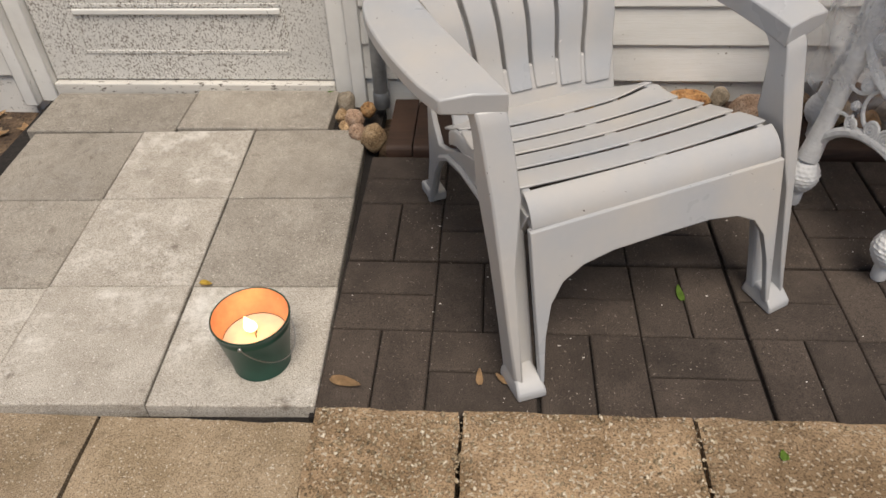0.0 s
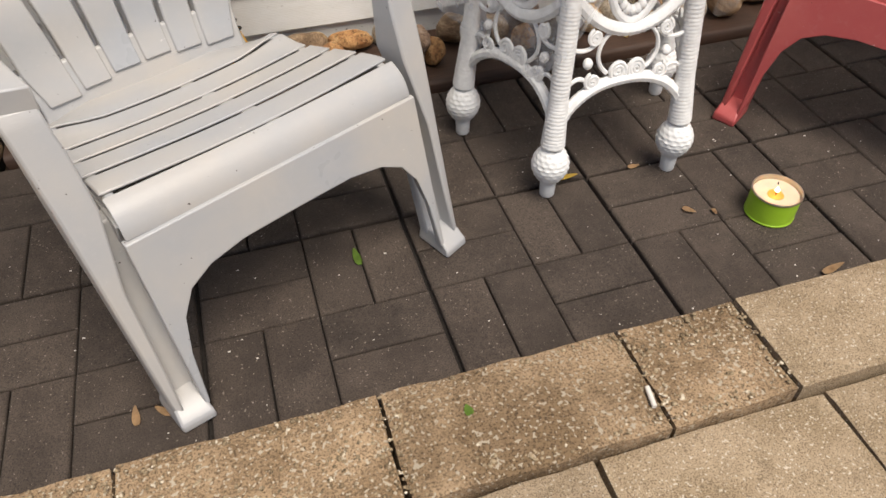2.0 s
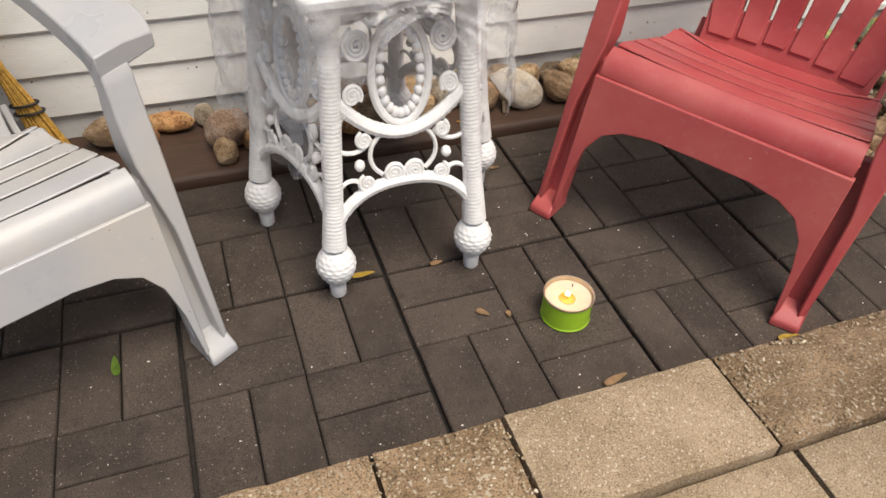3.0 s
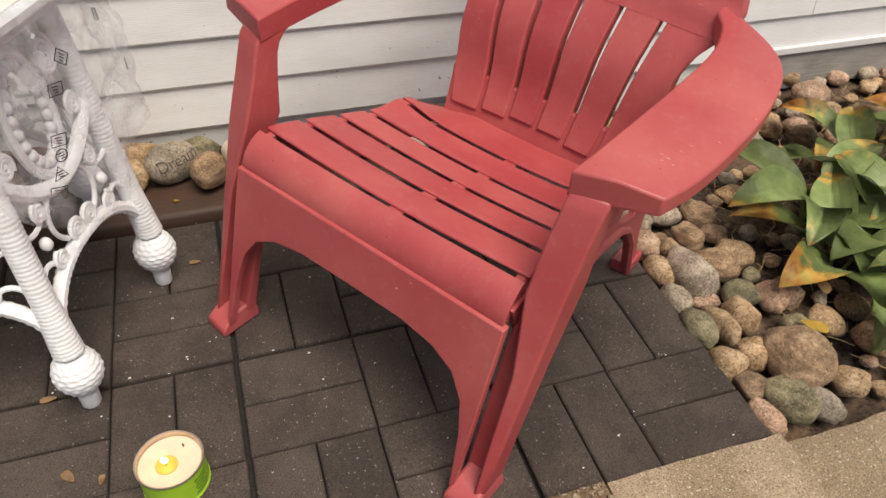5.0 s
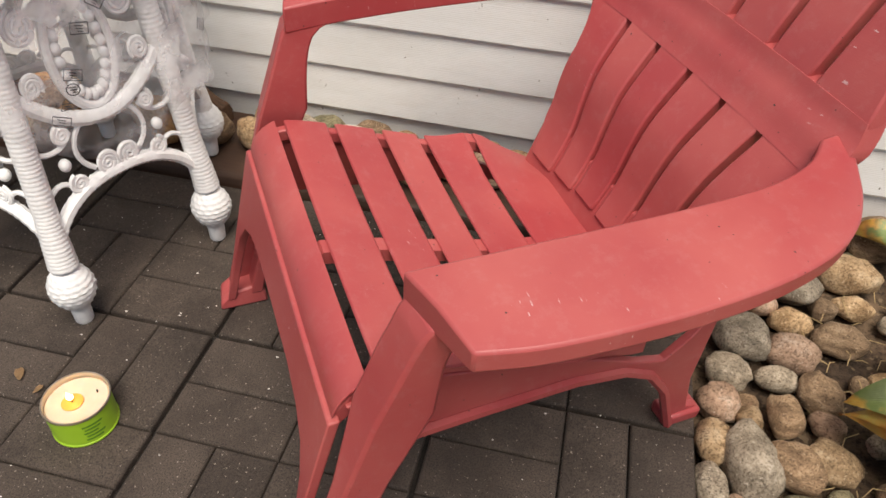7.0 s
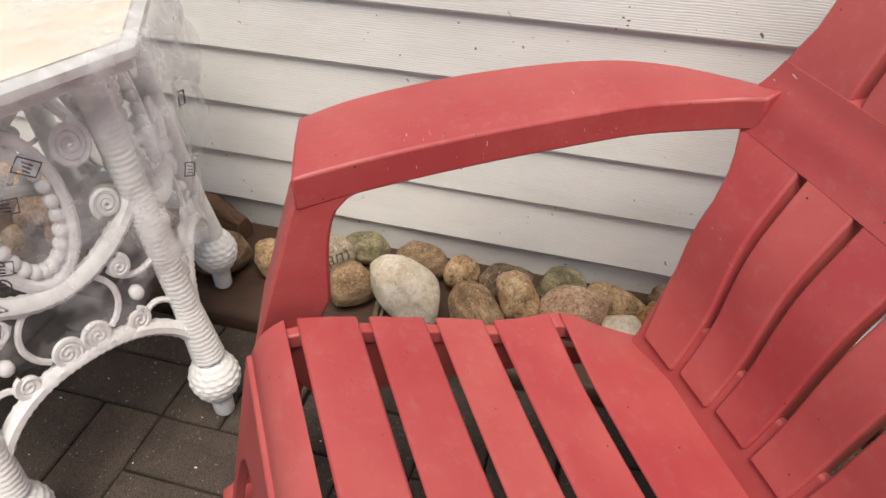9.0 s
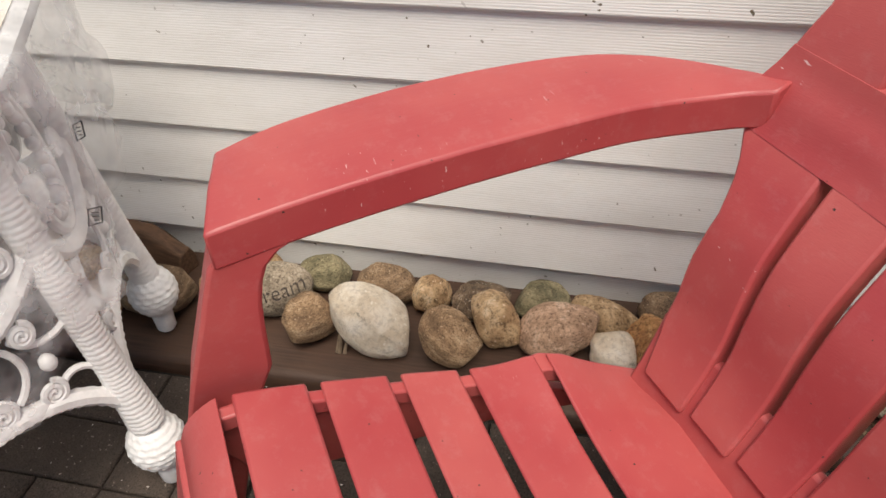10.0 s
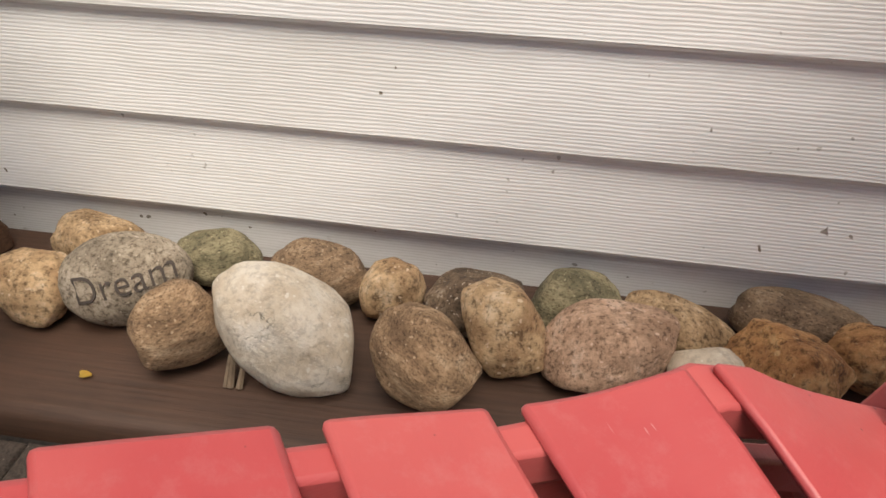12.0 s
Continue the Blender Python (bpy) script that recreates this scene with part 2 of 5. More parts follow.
WICKER = simple("white_wicker_paint", (0.86, 0.86, 0.855), 0.5, 0, 0.10, 60.0, 0.3)
TABLETOP = simple("cream_tabletop", (0.72, 0.66, 0.56), 0.45, 0, 0.08, 9.0)
RIM = simple("dull_grey_white_rim", (0.56, 0.565, 0.57), 0.4, 0, 0.22, 45.0, 0.4)
PIPE = simple("galvanised_pipe", (0.26, 0.27, 0.28), 0.5, 0.7, 0.35, 14.0, 0.3)
BUCKET = simple("dark_green_enamel", (0.012, 0.055, 0.038), 0.3, 0.0, 0.2, 12.0, 0.05)
TIN = simple("bare_tin", (0.66, 0.58, 0.48), 0.38, 1.0, 0.15, 20.0, 0.05)
# the candle flame's orange glow is put into this lining's base colour
LINING = simple("flame_glow_lining", (0.68, 0.36, 0.20), 0.45, 0.35, 0.15, 25.0, 0.05)
WIRE = simple("steel_wire", (0.45, 0.43, 0.40), 0.35, 1.0)
LIME = simple("lime_label", (0.34, 0.56, 0.03), 0.35, 0, 0.10, 10.0, 0.03)
LIME_DARK = simple("dark_green_print", (0.10, 0.24, 0.02), 0.4)
WICK = simple("burnt_wick", (0.02, 0.016, 0.012), 0.9)
BROOM = simple("yellow_bristle", (0.62, 0.36, 0.07), 0.7, 0, 0.35, 90.0, 0.6, 0.002)
BLACKTAPE = simple("black_binding", (0.02, 0.02, 0.02), 0.5)
PRINT = simple("black_print", (0.03, 0.03, 0.035), 0.5)
ENGRAVE = simple("engraved_dark", (0.075, 0.06, 0.05), 0.9)
CHIP = simple("white_chip", (0.72, 0.68, 0.62), 0.7)
DRY = simple("dry_leaf_tan", (0.42, 0.27, 0.14), 0.7, 0, 0.3, 60.0, 0.4)
YELLOW_LEAF = simple("yellow_leaf", (0.58, 0.40, 0.07), 0.6, 0, 0.25, 60.0, 0.3)
GREEN_LEAF = simple("small_green_leaf", (0.14, 0.24, 0.03), 0.5, 0, 0.3, 60.0, 0.3)
STRAW = simple("dry_straw", (0.38, 0.27, 0.13), 0.8, 0, 0.3, 60.0, 0.3)


def wax_mat(name, colour):
    m, nt, b = nodes_of(name, 0.35)
    b.inputs["Subsurface Weight"].default_value = 0.35
    b.inputs["Subsurface Radius"].default_value = (0.02, 0.012, 0.006)
    n = noise_tex(nt, coords(nt), 40.0, 4.0)
    nt.links.new(ramp(nt, n, [(0.3, tuple(0.85 * c for c in colour)), (0.7, colour)]), b.inputs["Base Color"])
    bump(nt, b, n, 0.1, 0.001)
    return m


WAX = wax_mat("cream_wax", (0.80, 0.64, 0.47))
MELT = wax_mat("melted_orange_wax", (0.85, 0.42, 0.08))
FLAME, fnt, fb = nodes_of("flame", 0.5)
fb.inputs["Emission Color"].default_value = (1.0, 0.55, 0.18, 1)
fb.inputs["Emission Strength"].default_value = 14.0


def film_mat():
    """Thin clear polythene: mostly see-through, with a milky haze and sharp highlights."""
    m, nt, b = nodes_of("clear_plastic_film", 0.12)
    b.inputs["Base Color"].default_value = (0.85, 0.86, 0.88, 1)
    tr = nt.nodes.new("ShaderNodeBsdfTransparent")
    tr.inputs[0].default_value = (0.97, 0.97, 0.97, 1)
    sh = nt.nodes.new("ShaderNodeMixShader")
    n = noise_tex(nt, coords(nt), 14.0, 5.0, 0.6)
    nt.links.new(ramp(nt, n, [(0.40, (0.04, 0.04, 0.04)), (0.64, (0.40, 0.40, 0.40))]), sh.inputs[0])
    nt.links.new(tr.outputs[0], sh.inputs[1])
    nt.links.new(b.outputs[0], sh.inputs[2])
    nt.links.new(sh.outputs[0], nt.nodes["Material Output"].inputs["Surface"])
    bump(nt, b, noise_tex(nt, coords(nt), 30.0, 4.0), 0.35, 0.004)
    return m


FILM = film_mat()


def leaf_mat():
    """Broad leaf: green blade with parallel veins, yellow to rust towards tip and margin."""
    m, nt, b = nodes_of("lily_leaf", 0.42)
    tc = nt.nodes.new("ShaderNodeTexCoord")
    sep = nt.nodes.new("ShaderNodeSeparateXYZ")
    nt.links.new(tc.outputs["UV"], sep.inputs[0])
    n = noise_tex(nt, coords(nt), 26.0, 4.0, 0.6)
    green = ramp(nt, n, [(0.3, (0.135, 0.19, 0.05)), (0.7, (0.27, 0.335, 0.115))])
    age = math_node(nt, "ADD", sep.outputs[1], math_node(nt, "MULTIPLY", math_node(nt, "SUBTRACT", n, 0.5), 1.1))
    age = math_node(nt, "ADD", age, math_node(nt, "MULTIPLY", math_node(nt, "SUBTRACT", rand_of(nt), 0.62), 0.75))
    turn = ramp(nt, age, [(0.70, BLACK), (0.86, WHITE)])
    rust = ramp(nt, n, [(0.35, (0.36, 0.12, 0.03)), (0.5, (0.55, 0.30, 0.05)), (0.7, (0.50, 0.42, 0.10))])
    nt.links.new(mix(nt, turn, green, rust), b.inputs["Base Color"])
    w = nt.nodes.new("ShaderNodeTexWave")
    w.inputs["Scale"].default_value = 5.0
    nt.links.new(tc.outputs["UV"], w.inputs["Vector"])
    bump(nt, b, w.outputs["Fac"], 0.25, 0.0015)
    b.inputs["Transmission Weight"].default_value = 0.0
    b.inputs["Subsurface Weight"].default_value = 0.15
    b.inputs["Subsurface Radius"].default_value = (0.004, 0.006, 0.002)
    return m


LEAF = leaf_mat()
STEM = simple("green_stem", (0.20, 0.24, 0.07), 0.5, 0, 0.3, 40.0)


# ---- mesh tools ----
def finish(name, bm, mat, parent=None, label="", smooth=40.0, bevel=0.0, recalc=True):
    if recalc:
        bmesh.ops.recalc_face_normals(bm, faces=bm.faces)
    me = bpy.data.meshes.new(name)
    bm.to_mesh(me)
    bm.free()
    if mat:
        me.materials.append(mat)
    if smooth:
        me.polygons.foreach_set("use_smooth", [True] * len(me.polygons))
        me.set_sharp_from_angle(angle=radians(smooth))
    ob = new(name, me)
    if parent:
        ob.parent = parent
    if label:
        ob["label"] = label
    if bevel:
        bv = ob.modifiers.new("edge", "BEVEL")
        bv.width, bv.segments, bv.limit_method, bv.angle_limit = bevel, 2, "ANGLE", radians(38)
        bv.harden_normals = False
    return ob


def part(name, bm, mat, parent, label="", smooth=40.0, bevel=0.0):
    return finish(name, bm, mat, parent, label, smooth, bevel)


def thing(name, x, y, z, rz=0.0, label="", category="", group="", kind=""):
    e = new(name)
    e.empty_display_size = 0.05
    e.matrix_basis = pose(x, y, z, 0, 0, rz)
    return tagged(e, label, category, group, kind)


def box(bm, x0, x1, y0, y1, z0, z1):
    v = [bm.verts.new((x, y, z)) for z in (z0, z1) for x, y in ((x0, y0), (x1, y0), (x1, y1), (x0, y1))]
    for f in ((3, 2, 1, 0), (4, 5, 6, 7), (0, 1, 5, 4), (1, 2, 6, 5), (2, 3, 7, 6), (3, 0, 4, 7)):
        bm.faces.new([v[i] for i in f])
    return v


def loft(bm, rings, cap=True, closed=False):
    rows = [[bm.verts.new(p) for p in r] for r in rings]
    n = len(rows[0])
    pairs = list(zip(rows, rows[1:])) + ([(rows[-1], rows[0])] if closed else [])
    for a, b in pairs:
        for i in range(n if n > 2 else 1):
            j = (i + 1) % n
            bm.faces.new((a[i], a[j], b[j], b[i]))
    if cap and not closed:
        bm.faces.new(rows[0][::-1])
        bm.faces.new(rows[-1])
    return rows


def tube(bm, pts, r, n=8, closed=False):
    pts = [Vector(p) for p in pts]
    k = len(pts)
    rings, up = [], None
    for i, p in enumerate(pts):
        a = pts[(i - 1) % k] if closed or i > 0 else p
        b = pts[(i + 1) % k] if closed or i < k - 1 else p
        d = (b - a).normalized()
        if up is None:
            up = d.orthogonal().normalized()
        up = (up - d * up.dot(d)).normalized()
        side = d.cross(up)
        rr = r(i / max(1, k - 1)) if callable(r) else r
        rings.append([p + rr * (math.cos(t) * up + math.sin(t) * side) for t in (2 * math.pi * q / n for q in range(n))])
    loft(bm, rings, True, closed)


def lathe(bm, profile, n=32, cx=0.0, cy=0.0, cap=True):
    loft(bm, [[(cx + r * math.cos(2 * math.pi * i / n), cy + r * math.sin(2 * math.pi * i / n), z) for i in range(n)] for r, z in profile], cap)


def ball(bm, c, r, seg=10, rings=7):
    bmesh.ops.create_uvsphere(bm, u_segments=seg, v_segments=rings, radius=r, matrix=Matrix.Translation(c))


def interp(x, table):
    for (a, p), (b, q) in zip(table, table[1:]):
        if x <= b:
            return p + (q - p) * max(0.0, (x - a) / (b - a))
    return table[-1][1]


def smooth_interp(x, table):
    xs = [a for a, _ in table]
    i = max(0, min(len(xs) - 2, sum(1 for a in xs[1:-1] if a <= x)))
    (x1, p1), (x2, p2) = table[i], table[i + 1]
    p0 = table[i - 1][1] if i > 0 else 2 * p1 - p2
    p3 = table[i + 2][1] if i + 2 < len(table) else 2 * p2 - p1
    t = min(1.0, max(0.0, (x - x1) / (x2 - x1)))
    return 0.5 * ((2 * p1) + (p2 - p0) * t + (2 * p0 - 5 * p1 + 4 * p2 - p3) * t * t + (3 * p1 - p0 - 3 * p2 + p3) * t ** 3)


# ---- structure ----
M = 0.2045
WALL_Y = 0.924
# the house wall runs at a slight angle to the pavers and their fall
SKEW = Matrix.Translation((-0.3, 0.911, 0)) @ Euler((0, radians(-0.36), radians(-1.3))).to_matrix().to_4x4() @ Matrix.Translation((0.3, -0.911, 0))

g = bmesh.new()
box(g, -150, 150, -150, 150, -0.5, -0.075)
ground = tagged(finish("ground", g, SOIL), "brown bare soil with bits of leaf around the patio", "ground", kind="structure")

# house wall with its door opening
wall = thing("wall_house", 0, 0, 0, 0, "house wall clad in white clapboard siding", "wall", kind="structure")
wall.matrix_basis = SKEW
g = bmesh.new()
box(g, -6.0, -1.225, WALL_Y + 0.012, 1.10, -0.3, 2.6)
box(g, -0.345, 6.0, WALL_Y + 0.012, 1.10, -0.3, 2.6)
box(g, -1.225, -0.345, WALL_Y + 0.012, 1.10, 2.1, 2.6)
part("wall_core", g, SIDING, wall)
g = bmesh.new()
box(g, -6.0, -1.31, WALL_Y - 0.002, WALL_Y + 0.010, -0.10, 0.072)
part("starter_strip", g, OLD_SIDING, wall)
g = bmesh.new()
box(g, -0.255, 2.78, WALL_Y - 0.002, WALL_Y + 0.010, -0.10, 0.072)
part("starter_strip", g, SIDING, wall)


def course(x0, x1, z, mat):
    """One clapboard: a slanting face with a drip lip under its lower edge."""
    b = bmesh.new()
    y0, y1 = WALL_Y - 0.013, WALL_Y - 0.003
    ring = lambda x: [(x, y1 + 0.008, z - 0.001), (x, y0 + 0.001, z - 0.001), (x, y0 - 0.001, z + 0.003), (x, y1 - 0.002, z + 0.109), (x, y1 + 0.008, z + 0.109)]
    loft(b, [ring(x0), ring(x1)])
    return part("siding_board", b, mat, wall, smooth=20.0)


for i in range(22):
    z = 0.064 + 0.1072 * i
    course(-6.0, -1.31, z, OLD_SIDING)
    course(-0.255, 0.02, z, OLD_SIDING)
    cut = 3.075 if i == 1 else (1.2 + 1.37 * i) % 2.4 + 3.2
    course(0.021, cut, z, SIDING)
    course(cut + 0.002, 6.0, z, SIDING)

# sill trim and old beam under the siding beyond the chair
trim = thing("trim_sill", 0, 0, 0, 0, "cream sill trim under the siding", "trim", kind="structure")
trim.matrix_basis = SKEW
g = bmesh.new()
box(g, 2.785, 6.0, WALL_Y - 0.022, WALL_Y + 0.01, 0.062, 0.084)
part("trim_board", g, TRIM, trim, bevel=0.003)
g = bmesh.new()
box(g, 2.785, 6.0, WALL_Y - 0.012, WALL_Y + 0.01, -0.055, 0.060)
part("sill_beam", g, BEAM, trim, "weathered grey timber beam", bevel=0.004)

# door: leaf, casing, threshold
door = thing("door_1", -0.785, 0.957, 0.035, 0, "closed white panelled door with flaking paint", "door", kind="structure")
g = bmesh.new()
box(g, -0.43, 0.43, 0, 0.045, 0, 2.04)
part("door_leaf", g, DOOR, door, bevel=0.003)
for z0, z1 in ((0.095, 0.205), (0.235, 0.95), (1.10, 1.90)):
    g = bmesh.new()
    for x0, x1, a, b in ((-0.30, 0.30, z0 - 0.010, z0), (-0.312, -0.30, z0 - 0.01, z1 + 0.016), (0.30, 0.312, z0 - 0.01, z1 + 0.016)):
        box(g, x0, x1, -0.0025, 0.002, a, b)
    part("panel_moulding", g, DOOR, door, bevel=0.001)
    g = bmesh.new()
    box(g, -0.2998, 0.2998, -0.009, 0.002, z1, z1 + 0.016)
    part("panel_moulding", g, TRIM, door, "whiter upper moulding with fewer flakes", bevel=0.003)
g = bmesh.new()
lathe(g, [(0.012, 0), (0.012, 0.03), (0.028, 0.04), (0.03, 0.06), (0.018, 0.075)], 20)
knob = part("door_knob", g, TIN, door)
knob.matrix_basis = pose(-0.37, 0.0, 0.92, 90)
casing = thing("trim_door", 0, 0, 0, 0, "worn white painted door casing", "trim", kind="structure")
for x0, x1, y, n in ((-0.353, -0.299, 0.934, "jamb"), (-0.298, -0.255, 0.905, "casing_board"), (-1.272, -1.218, 0.934, "jamb"), (-1.315, -1.273, 0.905, "casing_board")):
    g = bmesh.new()
    box(g, x0, x1, y, 1.06, -0.03, 2.12)
    part(n, g, TRIM, casing, bevel=0.004)
g = bmesh.new()
box(g, -1.315, -0.255, 0.905, 1.06, 2.121, 2.22)
part("casing_head", g, TRIM, casing, bevel=0.004)
g = bmesh.new()
box(g, -1.216, -0.355, 0.936, 1.05, -0.02, 0.031)
part("threshold", g, SILL, casing, "flaking threshold strip", bevel=0.004)

# timber edging along the wall: an offcut and one long plank
for x0, x1 in ((-0.165, -0.098), (-0.094, 2.235)):
    e = thing("timber_edging", 0.5 * (x0 + x1), 0.77, -0.016, 0, "brown painted timber plank lying along the wall", "plank", "edging planks")
    g = bmesh.new()
    h = 0.5 * (x1 - x0)
    loft(g, [[(x, -0.148, 0), (x, -0.148, 0.026), (x, -0.143, 0.034), (x, -0.134, 0.037), (x, 0.100, 0.037), (x, 0.104, 0.033), (x, 0.104, 0)] for x in np.linspace(-h, h, 9)])
    part("plank", g, BOARD, e)

# bedding under the pavers and slabs
g = bmesh.new()
box(g, -0.21, 2.243, -0.205, 0.622, -0.07, -0.016)
box(g, -1.25, -0.2051, -0.21, 0.96, -0.07, -0.030)
tagged(finish("pavement_bedding", g, BEDDING), "dark bedding sand under the pavers", "bedding", kind="structure")


def rough_block(x0, x1, y0, y1, z0, z1, seed, jag=0.004, n=9, round_off=0.010):
    """A cast block with a chipped, slightly uneven top edge."""
    b = bmesh.new()
    nx = max(3, int((x1 - x0) / 0.03))
    ny = max(3, int((y1 - y0) / 0.03))
    top = []
    for j in range(ny + 1):
        row = []
        for i in range(nx + 1):
            x, y = x0 + (x1 - x0) * i / nx, y0 + (y1 - y0) * j / ny
            edge = (i in (0, nx)) + (j in (0, ny))
            q = Vector((x * 14 + seed * 3.1, y * 14, seed))
            dz = jag * noise.noise(q) - (round_off * (0.55 + 0.6 * abs(noise.noise(q * 2.3))) if edge else 0)
            dx = jag * noise.noise(q + Vector((9, 0, 0)))
            dy = jag * noise.noise(q + Vector((0, 7, 0)))
            row.append(b.verts.new((x + dx, y + dy, z1 + dz)))
        top.append(row)
    for j in range(ny):
        for i in range(nx):
            b.faces.new((top[j][i], top[j][i + 1], top[j + 1][i + 1], top[j + 1][i]))
    rim = [top[0][i] for i in range(nx + 1)] + [top[j][nx] for j in range(1, ny + 1)] + [top[ny][i] for i in range(nx - 1, -1, -1)] + [top[j][0] for j in range(ny - 1, 0, -1)]
    low = [b.verts.new((v.co.x, v.co.y, z0)) for v in rim]
    for i in range(len(rim)):
        j = (i + 1) % len(rim)
        b.faces.new((rim[i], low[i], low[j], rim[j]))
    return b


# aggregate kerb along the front of the pavers
kerb = thing("kerb", 0, 0, 0, 0, "kerb of rough brown exposed-aggregate concrete blocks", "kerb", kind="structure")
KX = (-0.192, 0.066, 0.466, 0.882, 1.108, 1.522, 1.935, 2.25)
for i, (a, b) in enumerate(zip(KX, KX[1:])):
    plain = i in (4, 6)
    bm_ = rough_block(a + 0.004, b - 0.004, -0.398, -0.206, -0.06, (0.022, 0.026, 0.028, 0.026, 0.03, 0.026, 0.02)[i], i + 1, 0.005 if not plain else 0.003)
    part("kerb_block", bm_, SAND if plain else KERB, kerb, smooth=60.0)
bm_ = rough_block(2.255, 3.6, -0.40, -0.215, -0.06, 0.0, 21, 0.006)
part("kerb_block", bm_, SAND, kerb, smooth=60.0)

# sandy slabs on the walker's side
path = thing("pavement", 0, 0, 0, 0, "path of sandy concrete slabs", "pavement", kind="structure")
seed = 40
for r in range(5):
    y1 = -0.405 - 0.41 * r
    off = 0.35 + (0.0 if r % 2 == 0 else 0.2)
    for c in range(-6, 10):
        x0 = off + 0.402 * c
        if r == 0 and x0 < -0.25:
            continue
        seed += 1
        w0 = -0.190 if r == 0 and c == -1 else x0
        part("slab", rough_block(w0 + 0.004, x0 + 0.397, y1 - 0.402, y1, -0.07, 0.002 + 0.008 * random.random(), seed, 0.003, round_off=0.006), SAND, path, smooth=60.0)
for x0, x1 in ((-1.02, -0.598), (-0.590, -0.198)):
    seed += 1
    part("slab", rough_block(x0, x1, -0.60, -0.217, -0.07, -0.014, seed, 0.003, round_off=0.005), SAND, path, smooth=60.0)
for x0, x1 in ((-1.42, -1.028), (-1.02, -0.598), (-0.590, -0.198)):
    seed += 1
    part("slab", rough_block(x0, x1, -0.806, -0.607, -0.07, -0.012, seed, 0.003, round_off=0.005), SAND, path, smooth=60.0)

# soil of the planting bed beside the pavers, gently uneven
g = bmesh.new()
rows = []
for j in range(31):
    rows.append([g.verts.new((x, y, -0.045 + 0.016 * noise.noise(Vector((x * 7, y * 7, 3))))) for x in np.linspace(2.246, 5.2, 61) for y in (-0.215 + 1.125 * j / 30,)])
for a, b in zip(rows, rows[1:]):
    for i in range(60):
        g.faces.new((a[i], a[i + 1], b[i + 1], b[i]))
tagged(finish("ground_bed", g, SOIL, smooth=180.0), "dark soil of the planting bed against the wall", "soil", kind="structure")


# ---- garden chairs ----
SEAT = [(0.075, 0.312), (0.088, 0.343), (0.105, 0.360), (0.127, 0.368), (0.20, 0.352), (0.28, 0.328), (0.35, 0.308), (0.43, 0.291), (0.50, 0.276), (0.555, 0.260)]
BACK = [(0.215, 0.512), (0.250, 0.525), (0.285, 0.538), (0.315, 0.553), (0.35, 0.566), (0.40, 0.578), (0.44, 0.592), (0.48, 0.616), (0.52, 0.643), (0.56, 0.666), (0.70, 0.726), (0.85, 0.792), (0.96, 0.838)]
FAN = [(0.28, 1.0), (0.36, 1.06), (0.51, 1.23), (0.60, 1.31), (0.75, 1.36), (0.96, 1.42)]


def seat_z(v):
    return smooth_interp(v, SEAT)


def back_at(u, w, deep=0.0):
    return (u, smooth_interp(w, BACK) - 0.15 * u * u + deep, w)


